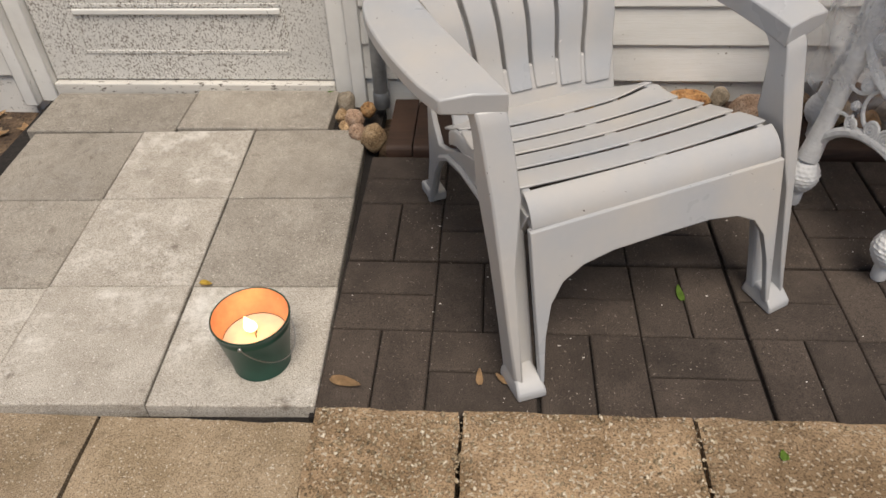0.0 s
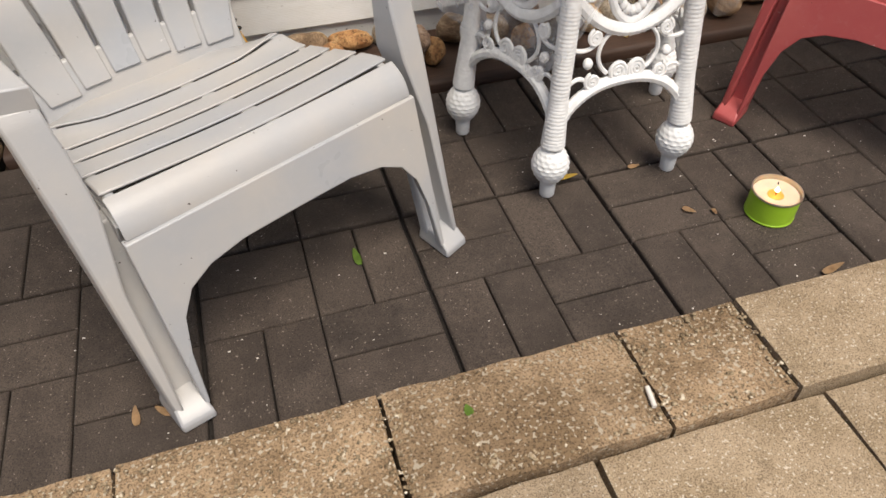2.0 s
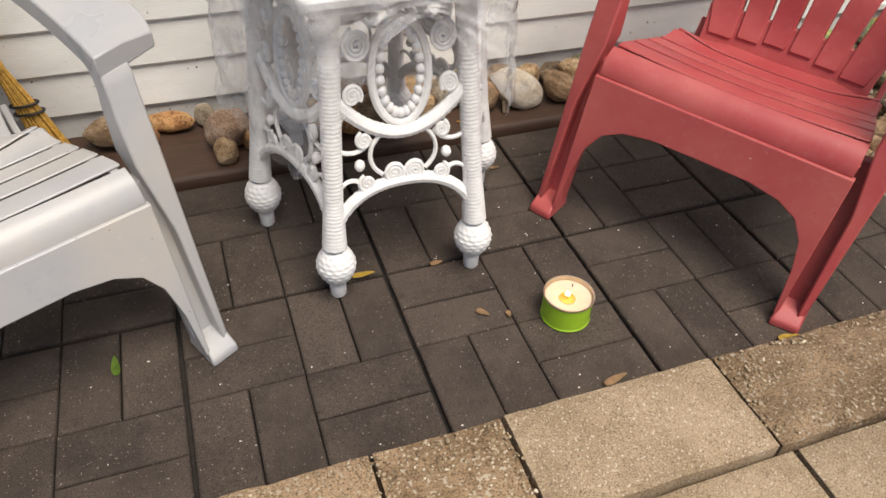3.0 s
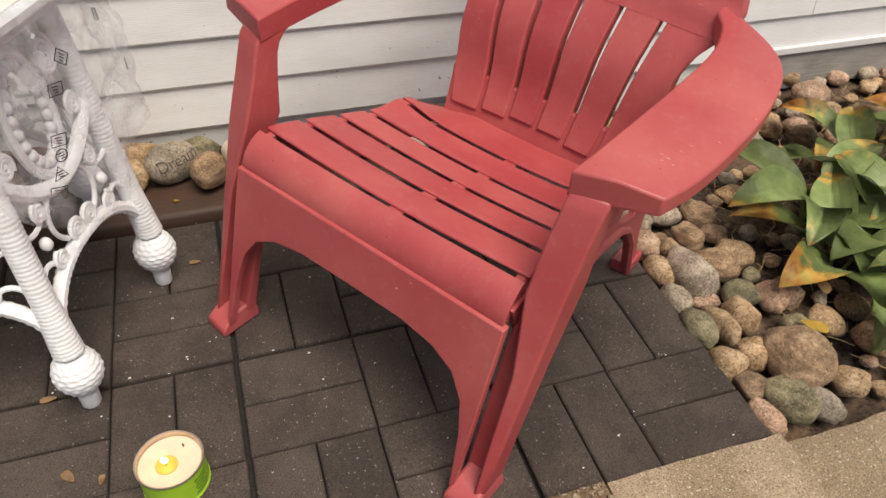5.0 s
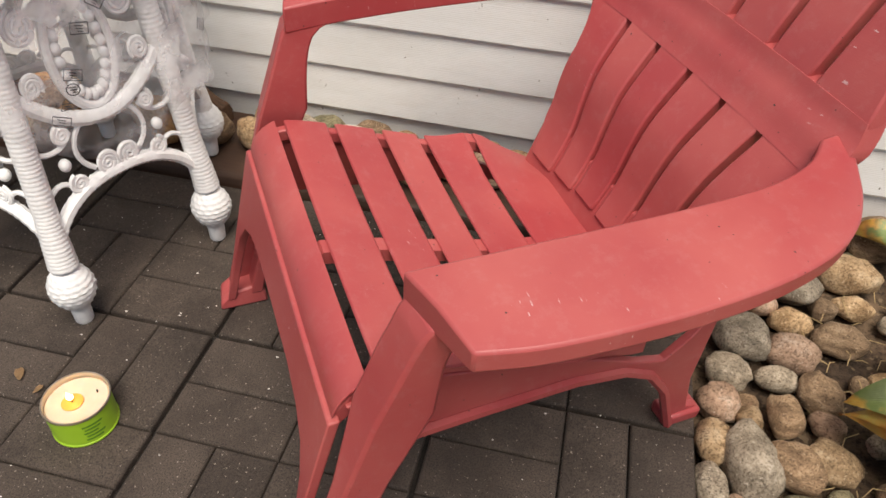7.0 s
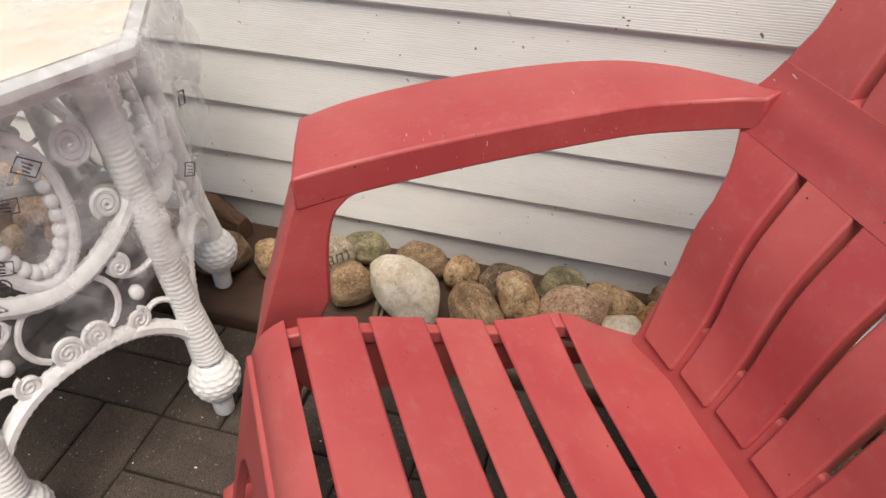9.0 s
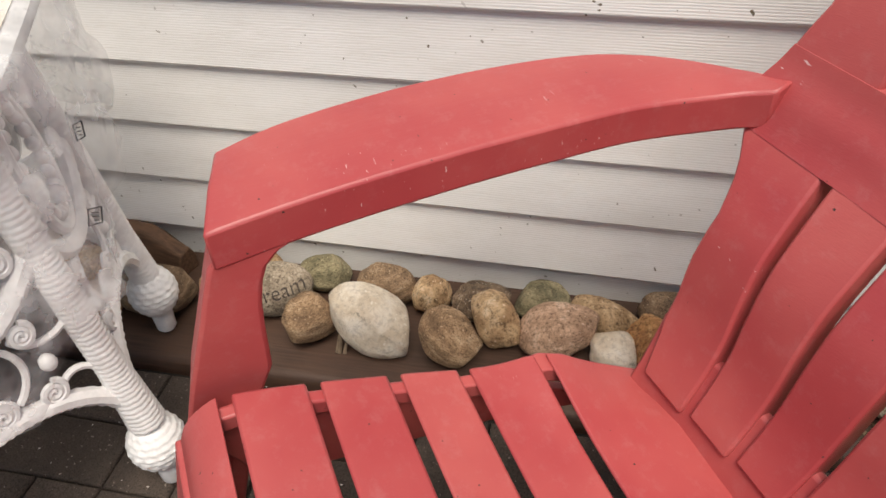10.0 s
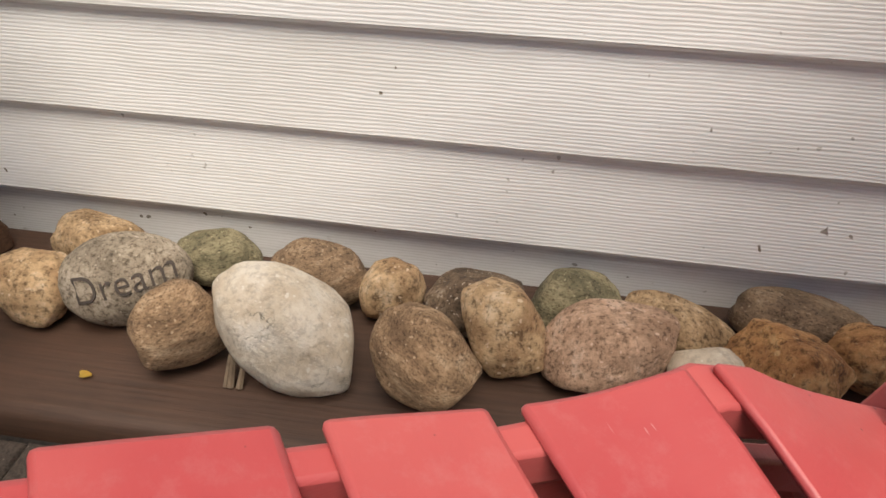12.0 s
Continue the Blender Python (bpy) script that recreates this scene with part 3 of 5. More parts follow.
def garden_chair(mat, x, y, rz, label, lean=0.0):
    """Moulded armchair; lean: how far its upper part has warped sideways, in metres per metre."""
    def put(name, bm, mat_, parent, label_="", bevel=0.0):
        for v in bm.verts:
            u, w = v.co.x, v.co.z
            v.co.x = u + lean * w
            v.co.z = w - lean * u * min(1.0, w / 0.3)
        return part(name, bm, mat_, parent, label_, bevel=bevel)

    ch = thing("garden_chair", x, y, 0, rz, label, "chair", "garden chairs")
    # seat boards across, with open slots between
    cuts = [(0.080, 0.1205), (0.1330, 0.1970), (0.2090, 0.2715), (0.2840, 0.3410), (0.3530, 0.4220), (0.4345, 0.552)]
    for k, (a, b) in enumerate(cuts):
        g = bmesh.new()
        rings = []
        for u in np.linspace(-1, 1, 15):
            top, low = [], []
            for t in np.linspace(0, 1, 7):
                v = a + (b - a) * t
                hw = interp(v, [(0.08, 0.250), (0.30, 0.240), (0.43, 0.226), (0.47, 0.221), (0.548, 0.210)])
                sag = -0.010 * math.cos(u * math.pi / 2) * (0.5 if k < 1 else 1.0)
                edge = max(0.0, (abs(u) - 0.55) / 0.45)
                lift = edge * edge * (3 - 2 * edge) * (0.013 * math.exp(-((v - 0.432) / 0.04) ** 2) - 0.024 * max(0.0, (v - 0.45) / 0.1))
                top.append((u * hw, v, seat_z(v) + sag + lift))
                low.append((u * hw, v, seat_z(v) + sag + lift - 0.006))
            rings.append(top + low[::-1])
        loft(g, rings)
        put("seat_board", g, mat, ch, bevel=0.003)
    for side in (-1, 1):
        g = bmesh.new()
        rings = []
        for v in np.linspace(0.085, 0.515, 16):
            hw = interp(v, [(0.08, 0.247), (0.30, 0.237), (0.43, 0.223), (0.47, 0.218), (0.548, 0.207)])
            z = seat_z(v) - 0.0045 + 0.013 * math.exp(-((v - 0.432) / 0.04) ** 2) - 0.024 * max(0.0, (v - 0.45) / 0.1)
            out = hw + 0.012 * math.exp(-((v - 0.45) / 0.06) ** 2)
            rings.append([(side * (hw - 0.016), v, z - 0.0012), (side * (hw - 0.008), v, z - 0.0004), (side * (out - 0.004), v, z), (side * out, v, z - 0.006), (side * out, v, z - 0.035), (side * (hw - 0.016), v, z - 0.02)])
        loft(g, rings)
        put("seat_rail", g, mat, ch, bevel=0.002)
    g = bmesh.new()
    loft(g, [[(0.012, v, seat_z(v) - 0.014), (0.036, v, seat_z(v) - 0.014), (0.036, v, seat_z(v) - 0.034), (0.012, v, seat_z(v) - 0.034)] for v in np.linspace(0.085, 0.53, 12)])
    put("seat_rib", g, mat, ch)
    # arched apron that runs down into the front legs
    g = bmesh.new()
    ARCH = [(0.0, 0.243), (0.10, 0.242), (0.16, 0.232), (0.20, 0.212), (0.225, 0.175), (0.238, 0.12), (0.245, 0.05), (0.247, 0.022), (0.256, 0.020)]
    us = [-0.255, -0.252, -0.249, -0.247, -0.243, -0.238, -0.232, -0.225, -0.213, -0.20, -0.18, -0.16, -0.13, -0.10, -0.05]
    us = us + [0.0] + [-q for q in us[::-1]]
    rings = []
    for u in us:
        lo, hi = interp(abs(u), ARCH), 0.318
        f = lambda w: 0.074 - (0.318 - w) * 0.245
        ws = [hi, hi - 0.012, 0.5 * (hi + lo), lo]
        rings.append([(u, f(w), w) for w in ws] + [(u, f(w) + 0.014, w) for w in ws[::-1]])
    loft(g, rings)
    put("apron", g, mat, ch, bevel=0.003)
    # front legs: outer wall, recessed web, foot
    LEG = [(0.506, 0.2640, 0.314, 0.154, 0.232), (0.502, 0.2640, 0.314, 0.152, 0.222), (0.495, 0.2636, 0.314, 0.146, 0.204), (0.484, 0.2630, 0.313, 0.142, 0.192), (0.468, 0.2625, 0.312, 0.136, 0.185), (0.448, 0.260, 0.311, 0.129, 0.180), (0.42, 0.256, 0.310, 0.119, 0.177), (0.37, 0.247, 0.308, 0.101, 0.174),
           (0.25, 0.246, 0.305, 0.068, 0.128), (0.12, 0.248, 0.302, 0.033, 0.090), (0.024, 0.250, 0.300, 0.006, 0.066)]
    for side in (-1, 1):
        leg = bmesh.new()
        gap = lambda w: interp(w, [(0.0, 0.037), (0.25, 0.034), (0.37, 0.012), (0.44, 0.0)])
        loft(leg, [[(side * (a + gap(w)), p, w), (side * b, p + 0.008, w), (side * b, q, w), (side * (a + gap(w) + 0.062 * max(0.0, q - 0.17)), q, w)] for w, a, b, p, q in LEG])
        loft(leg, [[(side * (a - 0.002), p + 0.036, w), (side * (a + gap(w) + 0.004), p + 0.036, w), (side * (a + gap(w) + 0.004), q - 0.002, w), (side * (a - 0.002), q - 0.002, w)] for w, a, b, p, q in [(0.330, 0.2465, 0.307, 0.090, 0.156)] + LEG[8:]])
        lg = put("front_leg", leg, mat, ch, bevel=0.005)
        foot = bmesh.new()
        loft(foot, [[(side * 0.248, -0.014, 0), (side * 0.304, -0.008, 0), (side * 0.304, 0.070, 0), (side * 0.248, 0.070, 0)],
                    [(side * 0.249, -0.012, 0.015), (side * 0.303, -0.006, 0.015), (side * 0.303, 0.068, 0.020), (side * 0.249, 0.068, 0.020)],
                    [(side * 0.252, 0.012, 0.034), (side * 0.299, 0.014, 0.034), (side * 0.299, 0.062, 0.040), (side * 0.252, 0.062, 0.040)]])
        put("foot", foot, mat, lg, bevel=0.004)
    # arms sweeping back and inwards to the backrest
    ARM = [((0.262, 0.151), (0.366, 0.176), 0.534), ((0.266, 0.21), (0.380, 0.23), 0.538), ((0.269, 0.28), (0.387, 0.30), 0.541), ((0.271, 0.36), (0.389, 0.38), 0.543),
           ((0.271, 0.445), (0.383, 0.468), 0.544), ((0.269, 0.512), (0.368, 0.537), 0.545), ((0.263, 0.557), (0.344, 0.586), 0.545), ((0.255, 0.588), (0.314, 0.620), 0.546),
           ((0.248, 0.608), (0.284, 0.643), 0.548), ((0.240, 0.622), (0.258, 0.659), 0.551), ((0.226, 0.638), (0.232, 0.667), 0.556)]
    for side in (-1, 1):
        g = bmesh.new()
        rings = []
        n_ = 40
        for t in np.linspace(0, len(ARM) - 1, n_):
            tab = lambda f: smooth_interp(t, [(i, f(s)) for i, s in enumerate(ARM)])
            iu, iv, ou, ov, w = tab(lambda s: s[0][0]), tab(lambda s: s[0][1]), tab(lambda s: s[1][0]), tab(lambda s: s[1][1]), tab(lambda s: s[2])
            mid = (side * 0.5 * (iu + ou), 0.5 * (iv + ov), w + 0.003)
            rings.append([(side * iu, iv, w - 0.002), mid, (side * ou, ov, w - 0.002), (side * ou, ov, w - 0.027), (side * iu, iv, w - 0.040)])
        loft(g, rings)
        put("armrest", g, mat, ch, bevel=0.003)
    # backrest: lower slats, cross band, upper slats, crown
    def strip(u0, u1, w0, w1, t0, t1, steps, name, wing=0, bevel=0.003):
        b = bmesh.new()
        rings = []
        for w in np.linspace(w0, w1, steps):
            k = interp(w, FAN)
            e = interp(w, [(0.27, 0.006), (0.33, 0.016), (0.40, 0.010), (0.45, 0.002), (0.48, 0.007), (0.50, 0.015), (0.515, 0.026), (0.545, 0.030), (0.58, 0.016), (0.62, 0.006)])
            a_, b_ = u0 - e * (wing in (-1, 2)), u1 + e * (wing > 0)
            us_ = [k * (a_ + (b_ - a_) * q / 4) for q in range(5)]
            rings.append([back_at(u, w, t0) for u in us_] + [back_at(u, w, t1) for u in us_[::-1]])
        loft(b, rings)
        return put(name, b, mat, ch, bevel=bevel)

    pitch = 0.0605
    for i in range(6):
        c = (i - 2.5) * pitch
        l, r = c - 0.0258, c + 0.0258
        wing = -1 if i == 0 else 1 if i == 5 else 0
        strip(l, r, 0.290 - 0.007 * abs(i - 2.5), 0.520, 0.001, 0.030, 18, "back_slat", wing)
        strip(l, r, 0.574, 0.86, 0.001, 0.028, 14, "upper_slat", wing)
    strip(-0.198, 0.198, 0.228, 0.330, 0.007, 0.018, 10, "back_web")
    strip(-0.1770, 0.1770, 0.512, 0.582, 0.0006, 0.030, 9, "back_band", 2, 0.0)
    g = bmesh.new()
    rings = []
    for t in np.linspace(0, 1, 9):
        w = 0.855 + 0.085 * t
        hw = 0.197 * interp(w, FAN) * math.sqrt(max(0.02, 1 - 0.92 * t * t))
        us_ = np.linspace(-hw, hw, 15)
        rings.append([back_at(u, w, 0.003) for u in us_] + [back_at(u, w, 0.018) for u in us_[::-1]])
    loft(g, rings)
    put("back_crown", g, mat, ch, bevel=0.003)
    # rear legs with the arched side rails
    SIDE = [(0.095, 0.335), (0.20, 0.338), (0.30, 0.305), (0.40, 0.268), (0.46, 0.238), (0.50, 0.215), (0.548, 0.198), (0.582, 0.235), (0.602, 0.275), (0.618, 0.255), (0.620, 0.12), (0.640, 0.035), (0.662, 0.028), (0.664, 0.0),
            (0.612, 0.0), (0.594, 0.05), (0.570, 0.115), (0.53, 0.172), (0.48, 0.203), (0.40, 0.222), (0.27, 0.233), (0.14, 0.240)]
    for side in (-1, 1):
        g = bmesh.new()
        uo = lambda v: side * interp(v, [(0.10, 0.252), (0.43, 0.230), (0.66, 0.222)])
        loft(g, [[(uo(v), v, w) for v, w in SIDE], [(uo(v) - side * 0.013, v, w) for v, w in SIDE]])
        rl = put("rear_leg", g, mat, ch, bevel=0.002)
        g = bmesh.new()
        tube(g, [(uo(v) + side * 0.002, v, w + 0.004) for v, w in SIDE[14:]], 0.008, 6)
        put("rim", g, mat, rl)
        g = bmesh.new()
        box(g, min(uo(0.66) + side * 0.008, uo(0.66) - side * 0.034), max(uo(0.66) + side * 0.008, uo(0.66) - side * 0.034), 0.604, 0.668, 0, 0.026)
        put("foot", g, mat, rl, bevel=0.005)
    return ch


garden_chair(GREY, 0.4375, -0.0335, 25.7, "grey moulded plastic garden armchair with slatted seat")
garden_chair(RED, 1.5675, 0.0605, -56.2, "faded red moulded plastic garden armchair with slatted seat", 0.047)

# ---- wicker table under a plastic bag ----
TC = Vector((1.068, 0.430))
FEET = [(0.920, 0.178), (1.200, 0.178), (1.320, 0.444), (1.192, 0.682), (0.936, 0.682), (0.822, 0.435)]
table = thing("wicker_table", TC.x, TC.y, 0, 0, "white painted wicker plant table with scrolls and bead ovals", "table")
feet = [Vector((x - TC.x, y - TC.y, 0.026 if y > 0.63 else 0.0)) for x, y in FEET]
for f in feet:
    g = bmesh.new()
    top = Vector((f.x * 0.80, f.y * 0.80, 0.580))
    n_ = 300
    rings_r = lambda t: 0.0182 + 0.0055 * max(0.0, 1 - t / 0.22) + 0.0008 * abs(math.sin(t * 195 + 0.6 * math.sin(t * 31)))
    tube(g, [Vector((f.x, f.y, 0.125)).lerp(top, i / n_) for i in range(n_ + 1)], rings_r, 10)
    lg = part("leg", g, WICKER, table)
    g = bmesh.new()
    prof = [(0.013, 0.0), (0.0155, 0.004), (0.0165, 0.03), (0.0175, 0.040)]
    prof += [(0.019 + 0.0185 * math.sin(math.pi * q / 28) ** 0.8, 0.042 + 0.078 * q / 28) for q in range(29)]
    lathe(g, [(r, z + f.z) for r, z in prof], 56, f.x, f.y)
    for v in g.verts:
        h = v.co.z - f.z
        if 0.046 < h < 0.118:
            d = Vector((v.co.x - f.x, v.co.y - f.y, 0))
            a = math.atan2(d.y, d.x)
            v.co += d.normalized() * 0.0017 * math.sin(7 * a + 520 * h) * math.cos(7 * a - 150 * h)
    part("knob_foot", g, WICKER, lg, "woven ball foot")


def side_part(name, bm, label=""):
    """A piece of a side panel; the panels lean inwards towards the top with the legs."""
    for v in bm.verts:
        k = 1 - 0.2 * max(0.0, v.co.z - 0.125) / 0.455
        v.co.x *= k
        v.co.y *= k
    return part(name, bm, WICKER, table, label)


def spiral(bm, c, ux, uz, r, turns=3.2, thick=0.0042):
    """A flat coil of cane in the plane of ux and uz."""
    pts = []
    for i in range(64):
        t = i / 63
        a = turns * 2 * math.pi * t
        pts.append(c + (0.08 + 0.92 * t) * r * (math.cos(a) * ux + math.sin(a) * uz))
    tube(bm, pts, thick, 6)


def arc(c, ux, uz, rx, rz_, a0, a1, n=18):
    return [c + rx * math.cos(a) * ux + rz_ * math.sin(a) * uz for a in np.linspace(radians(a0), radians(a1), n)]


for i in range(6):
    a, b = feet[i], feet[(i + 1) % 6]
    ux = (b - a)
    ux.z = 0
    half = 0.5 * ux.length
    ux.normalize()
    uz = Vector((0, 0, 1))
    mid = 0.5 * (a + b)
    mid.z = 0
    g = bmesh.new()
    pts = [mid + ux * (half * q) + uz * (0.132 + 0.112 * math.sqrt(max(0.0, 1 - abs(q) ** 2.3))) for q in np.linspace(-0.985, 0.985, 60)]
    tube(g, pts, lambda t: 0.0115 + 0.0008 * math.sin(t * 160), 8)
    side_part("arch", g)
    g = bmesh.new()
    pts = [mid + ux * (half * 0.95 * q) + uz * (0.340 + 0.072 * abs(q) ** 2.0) for q in np.linspace(-1, 1, 50)]
    tube(g, pts, lambda t: 0.0125 + 0.0008 * math.sin(t * 130), 8)
    side_part("brace", g)
    g = bmesh.new()
    oc = mid * 0.985 + uz * 0.446
    tube(g, arc(oc, ux, uz, 0.058, 0.092, 0, 350, 36), 0.0085, 8, True)
    side_part("oval_ring", g)
    g = bmesh.new()
    for p in arc(oc, ux, uz, 0.041, 0.074, 0, 346, 23):
        ball(g, p, 0.0098, 9, 6)
    side_part("bead_ring", g, "ring of round white beads")
    out = mid.normalized() * 0.004
    for s in (-1, 1):
        for at, zc, r_, tn in ((half * 0.62, 0.502, 0.028, 3.2), (half * 0.70, 0.418, 0.019, 2.6), (0.021, 0.262, 0.0195, 2.6), (half * 0.53, 0.250, 0.016, 2.2), (half * 0.56, 0.335, 0.015, 2.2)):
            sg = bmesh.new()
            spiral(sg, mid + ux * (s * at) + uz * zc + out, ux * s, uz, r_, tn)
            side_part("coil", sg)
        g = bmesh.new()
        tube(g, arc(mid + ux * (s * half * 0.72) + uz * 0.345, ux * s, uz, 0.040, 0.034, 200, 420, 14), 0.0042, 6)
        side_part("scroll", g)
        g = bmesh.new()
        tube(g, arc(mid + ux * (s * half * 0.74) + uz * 0.215, ux * s, uz, 0.030, 0.042, 30, 170, 12), 0.0042, 6)
        side_part("scroll", g)
    g = bmesh.new()
    tube(g, arc(mid + uz * 0.300, ux, uz, 0.066, 0.052, -50, 230, 26), 0.0045, 6)
    side_part("loop", g)
    for s in (-1, 1):
        g = bmesh.new()
        ball(g, mid + ux * (s * half * 0.62) + uz * 0.285, 0.0105, 9, 6)
        side_part("bead", g)
hexr = [Vector((f.x, f.y)) * 1.07 for f in feet]


def hexring(k, z):
    ring = []
    for i in range(6):
        for q in range(6):
            p = hexr[i].lerp(hexr[(i + 1) % 6], q / 6) * k
            ring.append((p.x, p.y, z))
    return ring


g = bmesh.new()
loft(g, [hexring(0.97, 0.576), hexring(1.0, 0.580), hexring(1.0, 0.590), hexring(1.03, 0.594), hexring(1.03, 0.604), hexring(0.985, 0.609)])
part("tabletop_rim", g, RIM, table, "dull grey-white rim")
g = bmesh.new()
loft(g, [hexring(0.95, 0.600), hexring(0.975, 0.611)])
part("tabletop", g, TABLETOP, table, "pale beige top")

# clear bag hanging over the table
bag = thing("plastic_bag", TC.x, TC.y, 0.613, 0, "crumpled clear plastic bag draped over the wicker table", "plastic bag")
g = bmesh.new()
NB = 108
rings = []
for j in range(24):
    ring = []
    for i in range(NB):
        th = 2 * math.pi * i / NB
        s = (th / (math.pi / 3) + 4.0) % 6
        k = int(s) % 6
        p = hexr[k].lerp(hexr[(k + 1) % 6], s - int(s))
        th = math.atan2(p.y, p.x)
        hang = 0.20 + 0.06 * noise.noise(Vector((math.cos(th) * 2.1, math.sin(th) * 2.1, 5))) + 0.12 * max(0.0, math.cos(th - radians(205))) ** 2 + 0.13 * max(0.0, math.cos(th + 0.45)) ** 6
        hang *= 1 - 0.85 * math.exp(-((th + 1.57) / 0.36) ** 2)
        if j < 4:
            q = p * (0.25 + 0.26 * j)
            ring.append((q.x, q.y, 0.002 + 0.003 * abs(noise.noise(Vector((q.x * 20, q.y * 20, 2))))))
            continue
        t = (j - 4) / 19
        fold = 0.5 + 0.5 * math.sin(11 * th + 2.5 * noise.noise(Vector((th, t * 2, 1))))
        out = 1.075 + 0.10 * t * (0.3 + fold) * (1 - 0.5 * t) + 0.06 * t * noise.noise(Vector((math.cos(th) * 4, math.sin(th) * 4, t * 4)))
        crease = 0.012 * noise.noise(Vector((p.x * 26, p.y * 26, t * 9)))
        r = p.length * out + crease * min(1, 4 * t)
        ring.append((math.cos(th) * r, math.sin(th) * r, -0.004 - hang * t))
    rings.append(ring)
loft(g, rings, cap=False)
part("film", g, FILM, bag, smooth=75.0)


def mark(th, z, tilt, shape):
    """A small printed symbol on the bag."""
    b = bmesh.new()
    if shape == 3:
        pts = [(0.012 * math.cos(a), 0.012 * math.sin(a)) for a in (1.57, 3.67, 5.76)]
    elif shape == 4:
        pts = [(-0.012, -0.008), (0.012, -0.008), (0.012, 0.008), (-0.012, 0.008)]
    else:
        pts = [(0.009 * math.cos(a), 0.009 * math.sin(a)) for a in np.linspace(0, 5.8, 12)]
    tube(b, [(x, 0, y) for x, y in pts], 0.0009, 5, True)
    for q in range(3):
        tube(b, [(-0.006 + 0.002 * q, 0, 0.004 - 0.004 * q), (0.005, 0, 0.003 - 0.004 * q)], 0.0008, 4)
    ob = part("printed_mark", b, PRINT, bag)
    d = Vector((math.cos(th), math.sin(th)))
    for p, q in zip(hexr, hexr[1:] + hexr[:1]):
        k = p.x * q.y - p.y * q.x
        m = d.x * (q.y - p.y) - d.y * (q.x - p.x)
        if m * k > 0 and p.x * d.y - p.y * d.x <= 0 <= q.x * d.y - q.y * d.x or m * k > 0 and p.x * d.y - p.y * d.x >= 0 >= q.x * d.y - q.y * d.x:
            r = 1.11 * k / m
    ob.matrix_basis = Matrix.Translation((r * math.cos(th), r * math.sin(th), z)) @ Euler((0, radians(tilt), th + math.pi / 2)).to_matrix().to_4x4()


for th, z, tilt, sh in ((-0.50, -0.075, 40, 4), (-0.62, -0.105, 10, 4), (-0.72, -0.165, 15, 4), (-0.74, -0.185, 0, 6), (-0.79, -0.205, 0, 3), (-0.84, -0.225, 20, 4), (0.35, -0.11, 20, 4), (0.12, -0.17, 30, 4)):
    mark(th, z, tilt, sh)


# ---- candles ----
def flame(parent, x, y, z, h):
    b = bmesh.new()
    lathe(b, [(0.0006, 0), (0.30 * h, 0.22 * h), (0.33 * h, 0.36 * h), (0.22 * h, 0.62 * h), (0.09 * h, 0.86 * h), (0.0006, h)], 14, x, y)
    for v in b.verts:
        v.co.z += z
        v.co.x -= 0.25 * (v.co.z - z)
    part("flame", b, FLAME, parent, "small burning flame")


bucket = thing("candle_bucket", -0.318, -0.092, 0.006, 0, "dark green tin bucket candle, burning, on the slabs", "candle")
g = bmesh.new()
loft(g, [[(r * math.cos(q), r * math.sin(q), z) for q in np.linspace(0, 2 * math.pi, 40, endpoint=False)] for r, z in
         ((0.053, 0.0), (0.0545, 0.001), (0.0545, 0.004), (0.0535, 0.006), (0.0685, 0.100), (0.0695, 0.103), (0.0685, 0.107), (0.071, 0.118), (0.0725, 0.121), (0.0715, 0.1235), (0.0695, 0.1225))], True)
for f in [f for f in g.faces if len(f.verts) > 4 and f.calc_center_median().z > 0.1]:
    g.faces.remove(f)
part("pail", g, BUCKET, bucket)
g = bmesh.new()
lathe(g, [(0.0692, 0.1225), (0.0672, 0.108), (0.0605, 0.066)], 40, cap=False)
part("pail_lining", g, LINING, bucket, "inside wall coloured with the flame's orange glow")
g = bmesh.new()
lathe(g, [(0.0602, 0.060), (0.0605, 0.064), (0.055, 0.0665), (0.03, 0.064), (0.008, 0.0625), (0.0005, 0.0625)], 40, cap=False)
part("wax", g, WAX, bucket)
g = bmesh.new()
tube(g, [(0.0, 0.0, 0.060), (0.0012, 0, 0.072), (0.004, 0.001, 0.080)], 0.0012, 6)
part("wick", g, WICK, bucket)
flame(bucket, -0.003, 0.002, 0.078, 0.036)
g = bmesh.new()
tube(g, [(0.0705 * math.cos(q), 0.0705 * math.sin(q), 0.108 - 0.062 * math.sin((q + 1.6) * math.pi / 2.6) ** 0.8 * 1.0) if 0 < (q + 1.6) < 2.6 else (0.071 * math.cos(q), 0.071 * math.sin(q), 0.108) for q in np.linspace(-1.6, 1.0, 30)], 0.0011, 6)
part("bail_handle", g, WIRE, bucket, "thin wire handle")
for q in (-1.6, 1.0):
    g = bmesh.new()
    ball(g, (0.0705 * math.cos(q), 0.0705 * math.sin(q), 0.108), 0.0042, 8, 6)
    part("handle_ear", g, WIRE, bucket)
lamp = new("bucket_flame_light", bpy.data.lights.new("bucket_flame_light", "POINT"))
lamp.data.energy, lamp.data.color, lamp.data.shadow_soft_size = 0.11, (1.0, 0.30, 0.05), 0.010
lamp.location = (-0.322, -0.09, 0.108)

